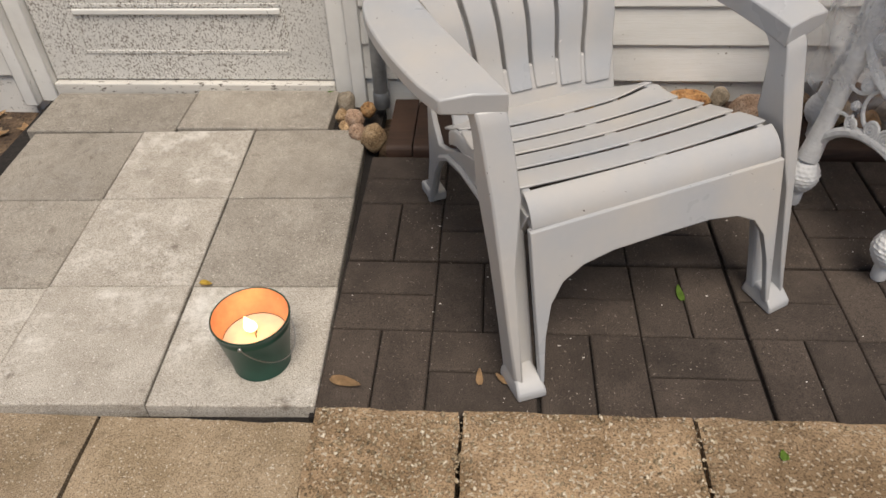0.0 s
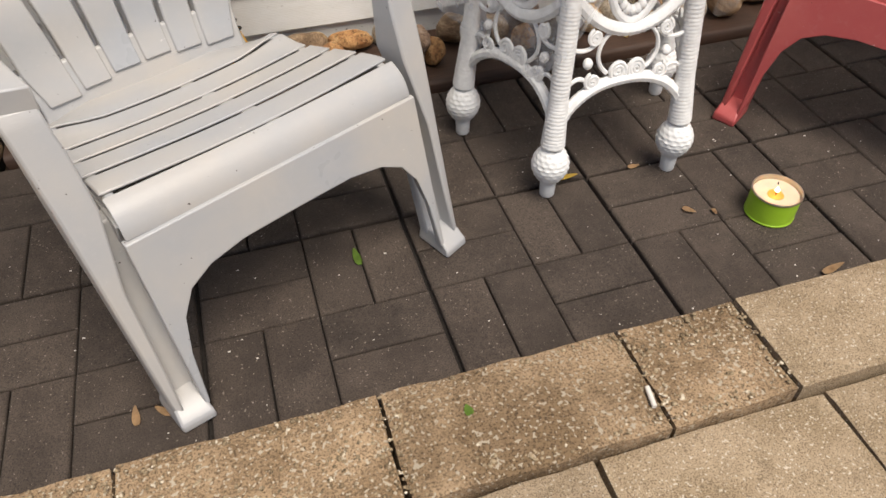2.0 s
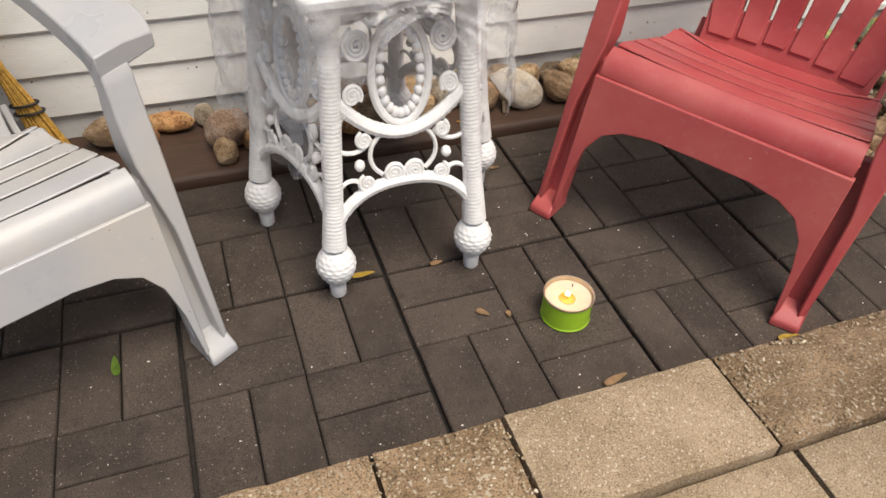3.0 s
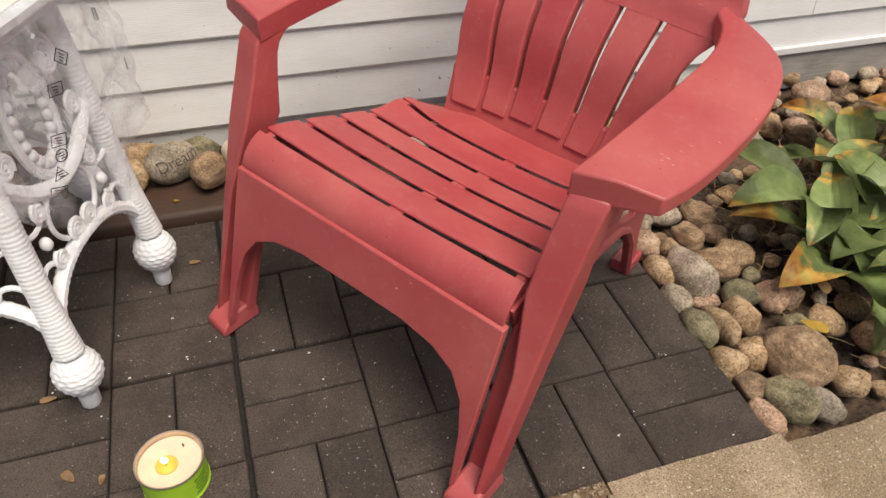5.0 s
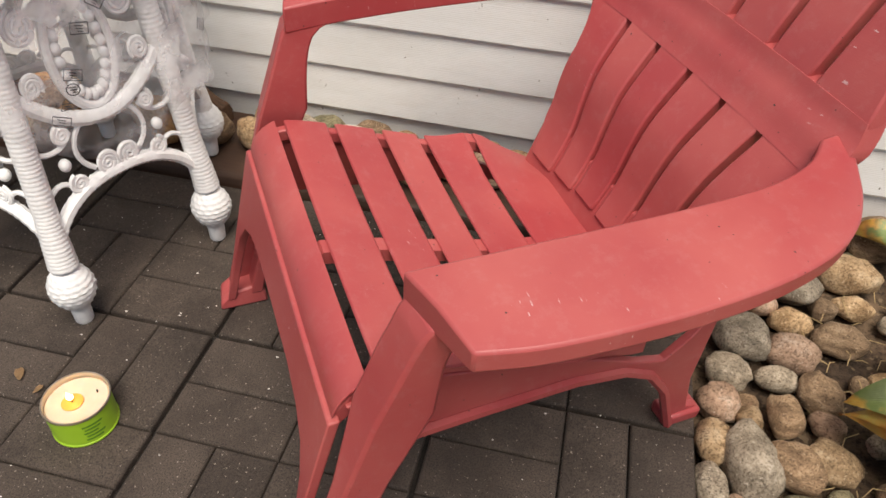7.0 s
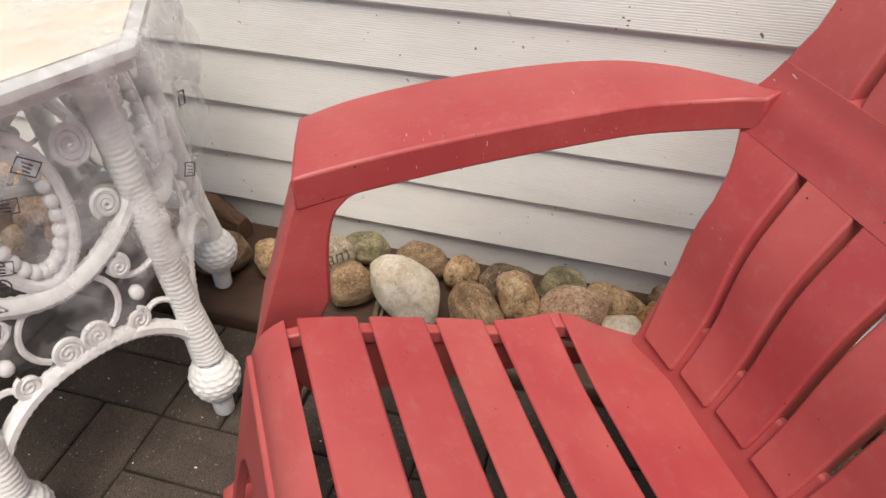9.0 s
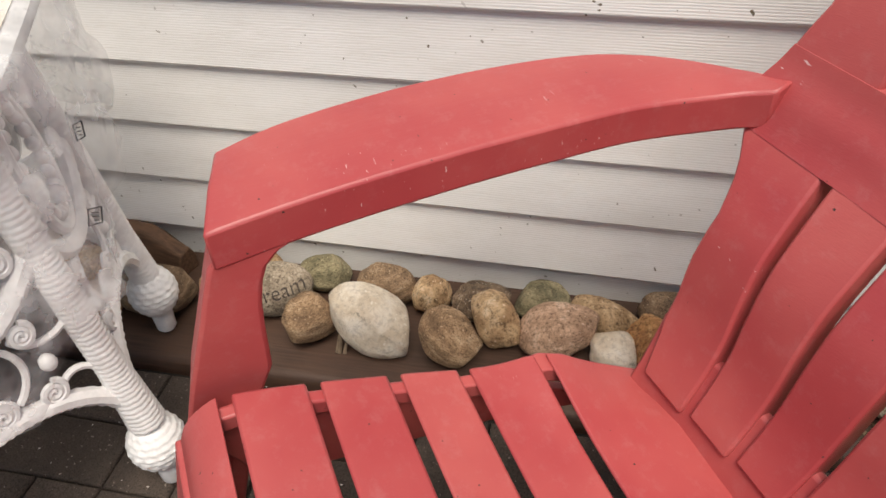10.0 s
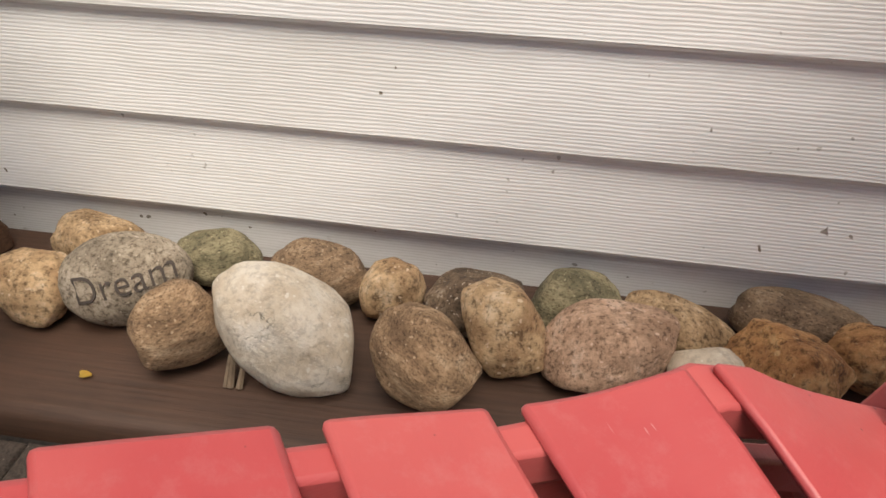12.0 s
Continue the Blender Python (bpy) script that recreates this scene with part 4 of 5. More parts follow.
can = thing("candle_tin", 1.326, -0.010, 0.0, 20, "lime green tin candle with burning wick on the pavers", "candle")
g = bmesh.new()
lathe(g, [(0.046, 0), (0.0485, 0.0015), (0.0485, 0.004), (0.0475, 0.005), (0.0475, 0.054), (0.0485, 0.055)], 44, cap=False)
g.faces.new([v for v in g.verts if v.co.z < 0.0005])
part("label_band", g, LIME, can)
g = bmesh.new()
lathe(g, [(0.0486, 0.055), (0.0495, 0.057), (0.0488, 0.0592), (0.0468, 0.059), (0.0462, 0.054), (0.0462, 0.046)], 44, cap=False)
part("tin_rim", g, TIN, can, "bright tin rim")
g = bmesh.new()
lathe(g, [(0.0462, 0.048), (0.044, 0.0505), (0.025, 0.0505), (0.016, 0.0496), (0.0005, 0.0494)], 36, cap=False)
part("wax", g, WAX, can)
g = bmesh.new()
lathe(g, [(0.016, 0.0500), (0.0158, 0.0512), (0.0005, 0.0510)], 30, -0.006, -0.002, cap=False)
part("melt_pool", g, MELT, can, "pool of melted orange wax")
g = bmesh.new()
tube(g, [(-0.006, -0.002, 0.0485), (-0.006, -0.002, 0.056), (-0.0055, -0.002, 0.060)], 0.0011, 6)
part("wick", g, WICK, can)
g = bmesh.new()
tube(g, [(0.026, 0.014, 0.050), (0.026, 0.015, 0.055)], 0.0012, 6)
part("spent_wick", g, WICK, can)
flame(can, -0.0055, -0.002, 0.0575, 0.015)
for k in range(5):
    g = bmesh.new()
    a0, a1 = -1.25 + 0.05 * (k % 2), -0.62 - 0.1 * (k % 3)
    rr = 0.0479
    loft(g, [[(rr * math.cos(q), rr * math.sin(q), 0.043 - 0.007 * k), (rr * math.cos(q), rr * math.sin(q), 0.0395 - 0.007 * k)] for q in np.linspace(a0, a1, 8)], cap=False)
    part("print_bar", g, LIME_DARK, can)
lamp2 = new("tin_flame_light", bpy.data.lights.new("tin_flame_light", "POINT"))
lamp2.data.energy, lamp2.data.color, lamp2.data.shadow_soft_size = 0.005, (1.0, 0.45, 0.12), 0.006
lamp2.location = (1.321, -0.012, 0.074)


# ---- stones ----
def rock_mesh(seed, rx, ry, rz_, rough=0.16, boxy=0.0, taper=0.0, sub=3):
    b = bmesh.new()
    bmesh.ops.create_icosphere(b, subdivisions=sub, radius=1.0)
    o = Vector((seed * 7.13, seed * 3.7, seed * 1.9))
    rs = random.Random(seed)
    flats = [(Vector((rs.gauss(0, 1), rs.gauss(0, 1), rs.gauss(0, 1))).normalized(), rs.uniform(0.70, 0.9)) for _ in range(7)] if rough > 0.11 else []
    for v in b.verts:
        d = v.co.normalized()
        k = 1 + rough * noise.noise(d * 1.1 + o) + 0.45 * rough * noise.noise(d * 2.6 + o) + 0.12 * rough * noise.noise(d * 7 + o)
        p = d * k
        for nrm, lim in flats:
            over = p.dot(nrm) - lim
            if over > 0:
                p = p - nrm * (0.72 * over)
        if boxy:
            m_ = max(abs(p.x), abs(p.y), abs(p.z))
            p = p * (1 - boxy) + p / m_ * 0.86 * k * boxy
        p.x *= 1 - taper * p.y * 0.5
        p.z *= 1 - taper * p.y * 0.3
        v.co = Vector((p.x * rx, p.y * ry, p.z * rz_))
    return b


STONES = "river stones on the plank"
count = 0


def stone(x, y, z, rx, ry, rz_, mat, label, rot=0.0, tilt=0.0, boxy=0.0, taper=0.0, rough=0.16, group=STONES, sub=4, roll=0.0):
    global count
    count += 1
    g = rock_mesh(count, rx, ry, rz_, rough, boxy, taper, sub)
    ob = finish("stone", g, mat, None, "", 70.0)
    ob.matrix_basis = pose(x, y, z, tilt, roll, rot)
    return tagged(ob, label, "stone", group)


T = 0.021
stone(1.158, 0.728, T + 0.042, 0.066, 0.052, 0.044, S_BROWN, "large brown rounded stone on the plank", 10)
stone(1.270, 0.742, T + 0.034, 0.040, 0.036, 0.036, S_SAND, "sandy grainy stone on the plank", 20, 0, 0.3)
stone(1.288, 0.826, T + 0.028, 0.062, 0.040, 0.032, S_TAN, "tan rounded stone against the siding", -20)
dream = stone(1.357, 0.758, T + 0.044, 0.062, 0.040, 0.046, S_GREY, "grey stone engraved with the word Dream", 20, -18, 0.05, 0, 0.06)
stone(1.416, 0.830, T + 0.024, 0.050, 0.036, 0.028, S_GREEN, "greenish mossy stone against the siding", 5)
stone(1.437, 0.709, T + 0.042, 0.044, 0.041, 0.044, S_BROWN, "brown egg-shaped stone on the plank", 20, 0, 0.1, roll=-16)
stone(1.535, 0.716, T + 0.048, 0.074, 0.050, 0.048, S_CREAM, "smooth creamy white stone with a crack on the plank", -8, -12, 0.05, 0.14, 0.12, roll=34)
stone(1.534, 0.812, T + 0.032, 0.048, 0.042, 0.036, S_BROWN, "brown rounded stone behind the white one", 0)
stone(1.610, 0.803, T + 0.030, 0.033, 0.032, 0.033, S_SAND, "small cream-topped stone on the plank", 0, 0, 0.2)
stone(1.660, 0.706, T + 0.038, 0.058, 0.042, 0.038, S_BROWN, "dark brown oval stone at the plank's edge", -12, roll=28)
stone(1.690, 0.803, T + 0.026, 0.052, 0.040, 0.030, S_DARK, "dark glittering crystalline stone", 10, 0, 0.2, 0, 0.3)
stone(1.724, 0.750, T + 0.044, 0.036, 0.042, 0.048, S_SAND, "pale orange rough stone standing upright", 15, -12, 0.35, roll=-16)
stone(1.789, 0.816, T + 0.027, 0.048, 0.040, 0.032, S_GREEN, "dark green-grey rounded stone", -10)
stone(1.818, 0.752, T + 0.038, 0.064, 0.046, 0.040, S_PINK, "large pinkish tan stone on the plank", 18, roll=-12)
stone(1.892, 0.800, T + 0.022, 0.062, 0.034, 0.025, S_TAN, "flat yellowish stone against the siding", -18, roll=14)
stone(1.902, 0.724, T + 0.028, 0.036, 0.040, 0.030, S_CREAM, "small cracked cream stone", 12, 0, 0.2)
stone(1.968, 0.748, T + 0.036, 0.044, 0.052, 0.040, S_ORANGE, "rusty orange wedge of stone", 24, -10, 0.45, 0.3, roll=30)
stone(2.003, 0.822, T + 0.027, 0.064, 0.040, 0.031, S_BROWN, "dark brown banded stone", -12)
stone(2.056, 0.780, T + 0.030, 0.046, 0.036, 0.034, S_ORANGE, "rusty brown stone on the plank", -10)
stone(2.135, 0.815, T + 0.034, 0.045, 0.036, 0.036, S_TAN, "tan stone at the plank's end", 20)
stone(2.150, 0.735, T + 0.030, 0.042, 0.040, 0.032, S_BROWN, "brown stone at the plank's end", 40)
stone(0.785, 0.730, T + 0.050, 0.058, 0.050, 0.052, S_PINK, "large orange-tan pitted stone", 20, 0, 0.1, 0, 0.22)
stone(0.768, 0.660, T + 0.030, 0.030, 0.028, 0.033, S_TAN, "small yellowish stone on the plank", 0)
stone(0.835, 0.705, T + 0.034, 0.030, 0.034, 0.036, S_ORANGE, "rounded orange-brown stone on the plank", 15)
stone(0.522, 0.812, T + 0.036, 0.064, 0.044, 0.038, S_BROWN, "brown speckled stone by the siding", 6)
stone(0.590, 0.765, T + 0.034, 0.036, 0.036, 0.036, S_ORANGE, "reddish brown stone on the plank", -8)
stone(0.652, 0.838, T + 0.024, 0.056, 0.030, 0.025, S_ORANGE, "long orange-tan stone on the plank", -14)
stone(0.735, 0.845, T + 0.028, 0.027, 0.026, 0.028, S_GREY, "small grey striped stone", 0)
stone(0.560, 0.855, T + 0.024, 0.038, 0.026, 0.026, S_TAN, "small tan stone by the siding", 0)
stone(0.915, 0.800, T + 0.036, 0.045, 0.040, 0.038, S_BROWN, "brown stone behind the table", 0)
stone(1.010, 0.760, T + 0.038, 0.050, 0.042, 0.040, S_TAN, "tan stone behind the table", 30)
stone(1.075, 0.705, T + 0.032, 0.036, 0.034, 0.034, S_ORANGE, "rusty stone behind the table", 10)
for x, y, z, rx, ry, rz_, mt in ((-0.305, 0.852, 0.034, 0.027, 0.027, 0.032, S_GREY), (-0.310, 0.790, 0.022, 0.019, 0.020, 0.022, S_TAN), (-0.268, 0.755, 0.030, 0.028, 0.032, 0.033, S_PINK),
                                 (-0.205, 0.665, 0.034, 0.034, 0.038, 0.036, S_TAN), (-0.238, 0.815, 0.028, 0.024, 0.022, 0.024, S_ORANGE), (-0.296, 0.745, 0.018, 0.016, 0.018, 0.018, S_TAN), (-0.250, 0.700, 0.026, 0.024, 0.026, 0.026, S_PINK)):
    stone(x, y, z - 0.012, rx, ry, rz_, mt, "small tan pebble heaped beside the door casing", 17 * rx * 100, group="pebbles by the door", rough=0.2)

# the word cut into the grey stone
cu = bpy.data.curves.new("dream_text", "FONT")
cu.body, cu.size, cu.extrude, cu.align_x, cu.align_y = "Dream", 0.034, 0.0016, "CENTER", "CENTER"
cu.offset = -0.0005
txt = new("engraving_text", cu)
dg = bpy.context.evaluated_depsgraph_get()
me = bpy.data.meshes.new_from_object(txt.evaluated_get(dg))
bpy.data.objects.remove(txt)
bpy.data.curves.remove(cu)
me.name = "engraving"
me.materials.append(ENGRAVE)
eng = new("engraving", me)
eng.parent = dream
eng["label"] = "engraved dark word Dream"
# wrap the letters onto the rounded front
for v in me.vertices:
    x, z = v.co.x * 0.98 + 0.006, v.co.y * 1.1
    x, zz = x - 0.16 * z, z + 0.16 * x + 0.008
    y = -0.0405 * math.sqrt(max(0.05, 1 - (x / 0.063) ** 2 - (zz / 0.047) ** 2)) - v.co.z * 0.6
    v.co = (x, y, zz)


# split log on the plank
log = thing("wood_log", 1.085, 0.845, T, -18, "dark split piece of wood lying by the siding", "log")
g = bmesh.new()
rings = []
for i in range(9):
    x = -0.085 + 0.17 * i / 8
    k = 1 - 0.35 * abs(i - 4) / 4 * (1 if i > 4 else 0.6)
    rings.append([(x, q * 0.9, h) for q, h in ((-0.034 * k, 0.0), (0.034 * k, 0.0), (0.036 * k, 0.04 * k), (0.012, 0.072 * k + 0.006 * noise.noise(Vector((x * 40, 0, 0)))), (-0.014, 0.066 * k), (-0.034 * k, 0.03 * k))])
loft(g, rings)
part("split_wood", g, LOG, log, bevel=0.003)

twig = thing("twig", 1.488, 0.690, T, 0, "short dry twigs stuck between two stones", "twig")
for dx, dz, lean in ((0.0, 0.05, 10), (0.008, 0.035, -14), (-0.004, 0.042, 25)):
    g = bmesh.new()
    tube(g, [(dx, -0.012, 0.002), (dx + 0.002, -0.002, 0.5 * dz), (dx + 0.01 * math.sin(radians(lean)), 0.012, dz)], lambda t: 0.0034 * (1 - 0.5 * t), 6)
    part("sprig", g, TWIG, twig)

# stones of the bed, by the paver edge
BED = "river stones in the bed"
BL = ("rounded tan river stone in the bed", "rounded grey river stone in the bed", "brown river stone in the bed", "pinkish river stone in the bed")
BM = (S_TAN, S_GREY, S_BROWN, S_PINK, S_TAN, S_GREEN)
bed_seen = []


def bed(x, y, w, d, h, k, rot=0.0, boxy=0.12):
    bed_seen.append((x, y, max(w, d)))
    m_ = BM[k]
    lab = BL[{0: 0, 1: 1, 2: 2, 3: 3, 4: 0, 5: 1}[k]]
    stone(x, y, -0.034 + 0.86 * h, w * 1.04, d * 1.05, h, m_, lab, rot, 0, boxy, 0.12, 0.27, BED, 3)


bed(2.385, -0.080, 0.058, 0.064, 0.050, 2, 10, 0.0)
bed(2.322, -0.150, 0.038, 0.046, 0.034, 5, 30)
bed(2.262, -0.160, 0.024, 0.034, 0.026, 3, 10)
bed(2.280, -0.100, 0.031, 0.030, 0.026, 2)
bed(2.264, -0.042, 0.030, 0.037, 0.030, 0, 15)
bed(2.325, -0.036, 0.031, 0.038, 0.030, 4)
bed(2.376, -0.168, 0.026, 0.036, 0.028, 1)
bed(2.262, 0.046, 0.030, 0.046, 0.034, 5, 8)
bed(2.310, 0.036, 0.021, 0.048, 0.034, 0, 6)
bed(2.361, 0.050, 0.030, 0.044, 0.032, 4, -8)
bed(2.398, 0.104, 0.042, 0.034, 0.026, 5)
bed(2.456, 0.084, 0.030, 0.038, 0.030, 3)
bed(2.270, 0.130, 0.026, 0.034, 0.026, 1)
bed(2.326, 0.112, 0.034, 0.019, 0.018, 3, -5)
bed(2.324, 0.178, 0.042, 0.060, 0.044, 1, 22, 0.3)
bed(2.395, 0.188, 0.042, 0.044, 0.034, 2)
bed(2.276, 0.210, 0.029, 0.038, 0.030, 0)
bed(2.452, 0.210, 0.040, 0.038, 0.030, 0, 40)
bed(2.338, 0.268, 0.023, 0.025, 0.022, 4)
bed(2.394, 0.285, 0.029, 0.040, 0.030, 2, 12)
bed(2.290, 0.290, 0.036, 0.034, 0.028, 3, 30, 0.4)
bed(2.455, 0.350, 0.040, 0.038, 0.030, 2)
bed(2.392, 0.372, 0.038, 0.026, 0.022, 1)
bed(2.310, 0.366, 0.042, 0.034, 0.028, 1, -12)
bed(2.422, 0.436, 0.046, 0.040, 0.032, 3, 10)
bed(2.332, 0.450, 0.050, 0.048, 0.036, 1, 0, 0.3)
bed(2.512, 0.490, 0.046, 0.038, 0.030, 2)
bed(2.434, 0.524, 0.040, 0.028, 0.024, 0)
bed(2.382, 0.560, 0.030, 0.030, 0.026, 3)
bed(2.306, 0.525, 0.040, 0.032, 0.026, 2)
bed(2.440, 0.612, 0.054, 0.052, 0.040, 1)
bed(2.500, 0.575, 0.025, 0.026, 0.022, 2)
bed(2.552, 0.590, 0.038, 0.028, 0.024, 0)
bed(2.556, 0.676, 0.058, 0.044, 0.036, 0, -6)
bed(2.512, 0.764, 0.030, 0.034, 0.028, 1)
bed(2.636, 0.796, 0.068, 0.054, 0.046, 2)
bed(2.484, 0.084, 0.034, 0.036, 0.028, 3)
bed(2.572, -0.070, 0.038, 0.040, 0.032, 4)
bed(2.575, -0.160, 0.028, 0.036, 0.028, 0)
bed(2.860, 0.640, 0.032, 0.040, 0.032, 4)
bed(2.914, 0.565, 0.038, 0.040, 0.032, 2)
bed(3.080, 0.745, 0.055, 0.044, 0.036, 3)
bed(3.376, 0.700, 0.062, 0.052, 0.042, 3)
bed(2.340, 0.660, 0.048, 0.040, 0.034, 2)
bed(2.320, 0.760, 0.046, 0.040, 0.034, 1)
bed(2.420, 0.720, 0.036, 0.034, 0.028, 0)
rng = random.Random(5)
tries = 0
while len(bed_seen) < 300 and tries < 16000:
    tries += 1
    x, y = rng.uniform(2.27, 3.75), rng.uniform(-0.17, 0.87)
    if x > 2.62 and rng.random() < 0.25:
        continue
    w = rng.uniform(0.016, 0.038)
    if all((x - a) ** 2 + (y - b_) ** 2 > (0.84 * (w + c)) ** 2 for a, b_, c in bed_seen):
        bed(x, y, w, w * rng.uniform(0.75, 1.1), w * rng.uniform(0.6, 0.8), rng.randrange(6), rng.uniform(0, 180))


# ---- plants ----
def leaf_mesh(length, width, droop, fold, twist):
    b = bmesh.new()
    uvl = b.loops.layers.uv.new("UVMap")
    n, k = 14, 6
    grid = []
    for i in range(n + 1):
        t = i / n
        ang = 0.62 - 0.75 * droop * t * t
        row = []
        if i == 0:
            pos = Vector((0, 0, 0))
        else:
            pos = pos + Vector((0, math.cos(ang), math.sin(ang))) * (length / n)
        hw = width * (math.sin(math.pi * min(1, (t * 0.97 + 0.03)) ** 0.78) ** 0.85) * 0.5 + 0.0015
        for j in range(k + 1):
            s = 2 * j / k - 1
            nrm = Vector((0, -math.sin(ang), math.cos(ang)))
            wob = 0.05 * width * math.sin(t * 9 + s * 2)
            p = pos + Vector((s * hw, 0, 0)) + nrm * (fold * hw * abs(s) ** 1.5 + wob * abs(s))
            p.x += twist * t * t
            row.append((b.verts.new(p), s, t))
        grid.append(row)
    for i in range(n):
        for j in range(k):
            q = (grid[i][j], grid[i][j + 1], grid[i + 1][j + 1], grid[i + 1][j])
            f = b.faces.new([v for v, _, _ in q])
            for lp, (_, s, t) in zip(f.loops, q):
                lp[uvl].uv = (0.5 + 0.5 * s, t)
    geo = bmesh.ops.solidify(b, geom=b.faces[:], thickness=0.0007)
    return b


def lily(x, y, leaves, seed, label="lily of the valley with broad green leaves turning yellow"):
    r_ = random.Random(seed)
    pl = thing("lily_plant", x, y, -0.045, 0, label, "plant", "lily plants")
    for a, length, width, droop in leaves:
        g = bmesh.new()
        h = r_.uniform(0.05, 0.10)
        base = Vector((0.012 * math.cos(radians(a)), 0.012 * math.sin(radians(a)), 0))
        tip = Vector((0.035 * math.cos(radians(a)), 0.035 * math.sin(radians(a)), h))
        tube(g, [base, base.lerp(tip, 0.5) + Vector((0, 0, 0.01)), tip], lambda t: 0.0042 - 0.0012 * t, 7)
        st = part("stalk", g, STEM, pl)
        lf = finish("leaf", leaf_mesh(1.15 * length, 1.2 * width, droop, r_.uniform(0.15, 0.45), r_.uniform(-0.03, 0.03)), LEAF, st, "", 75.0, recalc=False)
        lf.matrix_basis = Matrix.Translation(tip) @ Euler((0, radians(r_.uniform(-18, 18)), radians(a - 90))).to_matrix().to_4x4()
    return pl


lily(2.640, 0.120, [(200, 0.17, 0.085, 1.7), (150, 0.19, 0.075, 1.6), (255, 0.18, 0.070, 1.9), (330, 0.18, 0.075, 1.5), (60, 0.19, 0.075, 1.4)], 1)
lily(2.700, 0.270, [(175, 0.21, 0.080, 1.6), (225, 0.18, 0.078, 1.8), (120, 0.19, 0.07, 1.5), (300, 0.19, 0.075, 1.6), (20, 0.19, 0.075, 1.5)], 2)
lily(2.800, 0.130, [(190, 0.19, 0.080, 1.6), (250, 0.20, 0.075, 1.8), (310, 0.18, 0.07, 1.7), (90, 0.19, 0.08, 1.5)], 3)
lily(2.660, 0.000, [(215, 0.16, 0.07, 1.9), (270, 0.17, 0.07, 2.0), (330, 0.18, 0.075, 1.6), (100, 0.18, 0.08, 1.5)], 4)
lily(2.860, 0.330, [(170, 0.18, 0.075, 1.7), (240, 0.19, 0.078, 1.6), (60, 0.18, 0.07, 1.6), (320, 0.19, 0.075, 1.6)], 5)
lily(2.725, 0.720, [(160, 0.14, 0.055, 2.3), (20, 0.15, 0.05, 2.2), (250, 0.15, 0.055, 1.9)], 7, "tall lily leaf with withered brown edges by the beam")
lily(2.950, 0.160, [(180, 0.19, 0.08, 1.6), (260, 0.18, 0.07, 1.8), (80, 0.18, 0.07, 1.5), (330, 0.18, 0.075, 1.6)], 8)
lily(2.960, 0.440, [(200, 0.18, 0.07, 1.7), (280, 0.17, 0.07, 1.7), (120, 0.17, 0.07, 1.6)], 9)
lily(2.820, -0.040, [(230, 0.17, 0.07, 1.9), (290, 0.16, 0.07, 1.8), (160, 0.18, 0.075, 1.6), (60, 0.18, 0.07, 1.5)], 10)
lily(3.100, 0.300, [(190, 0.18, 0.075, 1.6), (250, 0.18, 0.07, 1.7), (110, 0.18, 0.07, 1.6), (340, 0.18, 0.07, 1.6)], 11)
lily(3.050, 0.020, [(190, 0.18, 0.075, 1.6), (250, 0.18, 0.07, 1.7), (110, 0.18, 0.07, 1.6)], 13)

lily(3.230, 0.420, [(180, 0.19, 0.08, 1.6), (240, 0.18, 0.07, 1.7), (110, 0.18, 0.07, 1.6), (330, 0.18, 0.07, 1.6)], 16)
lily(3.250, 0.140, [(190, 0.19, 0.08, 1.6), (260, 0.18, 0.07, 1.8), (80, 0.18, 0.07, 1.5)], 17)


# ---- pipe, broom ----
pipe = thing("downpipe", -0.205, 0.858, 0.02, 0, "grey galvanised metal pipe standing beside the door casing", "pipe")
g = bmesh.new()
lathe(g, [(0.0205, 0), (0.0205, 2.3)], 22)
part("tube", g, PIPE, pipe)
g = bmesh.new()
lathe(g, [(0.0225, -0.015), (0.0235, 0.0), (0.0235, 0.03), (0.0215, 0.034)], 22)
part("collar", g, PIPE, pipe)

broom = thing("hand_broom", 0.385, 0.828, T, 0, "yellow corn hand broom with black binding leaning on the siding", "broom")
g = bmesh.new()
rb = random.Random(3)
for i in range(60):
    a, b_ = rb.uniform(-0.032, 0.032), rb.uniform(-0.009, 0.009)
    tube(g, [(a * 1.15 + 0.0, b_, 0.0), (a * 0.8 - 0.028, b_ * 0.8 + 0.018, 0.10), (a * 0.38 - 0.058, b_ * 0.6 + 0.036, 0.20)], 0.0026, 5)
part("bristles", g, BROOM, broom)
for z in (0.098, 0.118):
    g = bmesh.new()
    k = z / 0.10
    cx, cy, w_ = -0.028 * k, 0.018 * k, 0.031 * (1.06 - 0.28 * (z - 0.09) / 0.1)
    tube(g, [(cx + w_ * math.cos(q), cy + 0.013 * math.sin(q), z + 0.002 * math.cos(q)) for q in np.linspace(0, 2 * math.pi, 24, endpoint=False)], 0.003, 6, True)
    part("binding", g, BLACKTAPE, broom)
g = bmesh.new()
tube(g, [(-0.058, 0.036, 0.20), (-0.076, 0.046, 0.27), (-0.088, 0.053, 0.33)], lambda t: 0.014 - 0.004 * t, 10)
part("handle", g, BROOM, broom)


# ---- fallen leaves and crumbs ----
def fallen(x, y, z, length, width, rz, mat, label, curl=0.5):
    b = leaf_mesh(length, width, 0.2, 0.5, 0.004)
    for v in b.verts:
        t = v.co.y / length
        v.co.z = 0.004 + abs(v.co.z - 0.8 * v.co.y) * 0.15 + curl * length * 0.25 * (1 - math.cos(t * 3.0)) * 0.5
    ob = finish("fallen_leaf", b, mat, None, "", 75.0, recalc=False)
    ob.matrix_basis = pose(x, y, z, 0, 0, rz)
    return tagged(ob, label, "leaf", "fallen leaves")


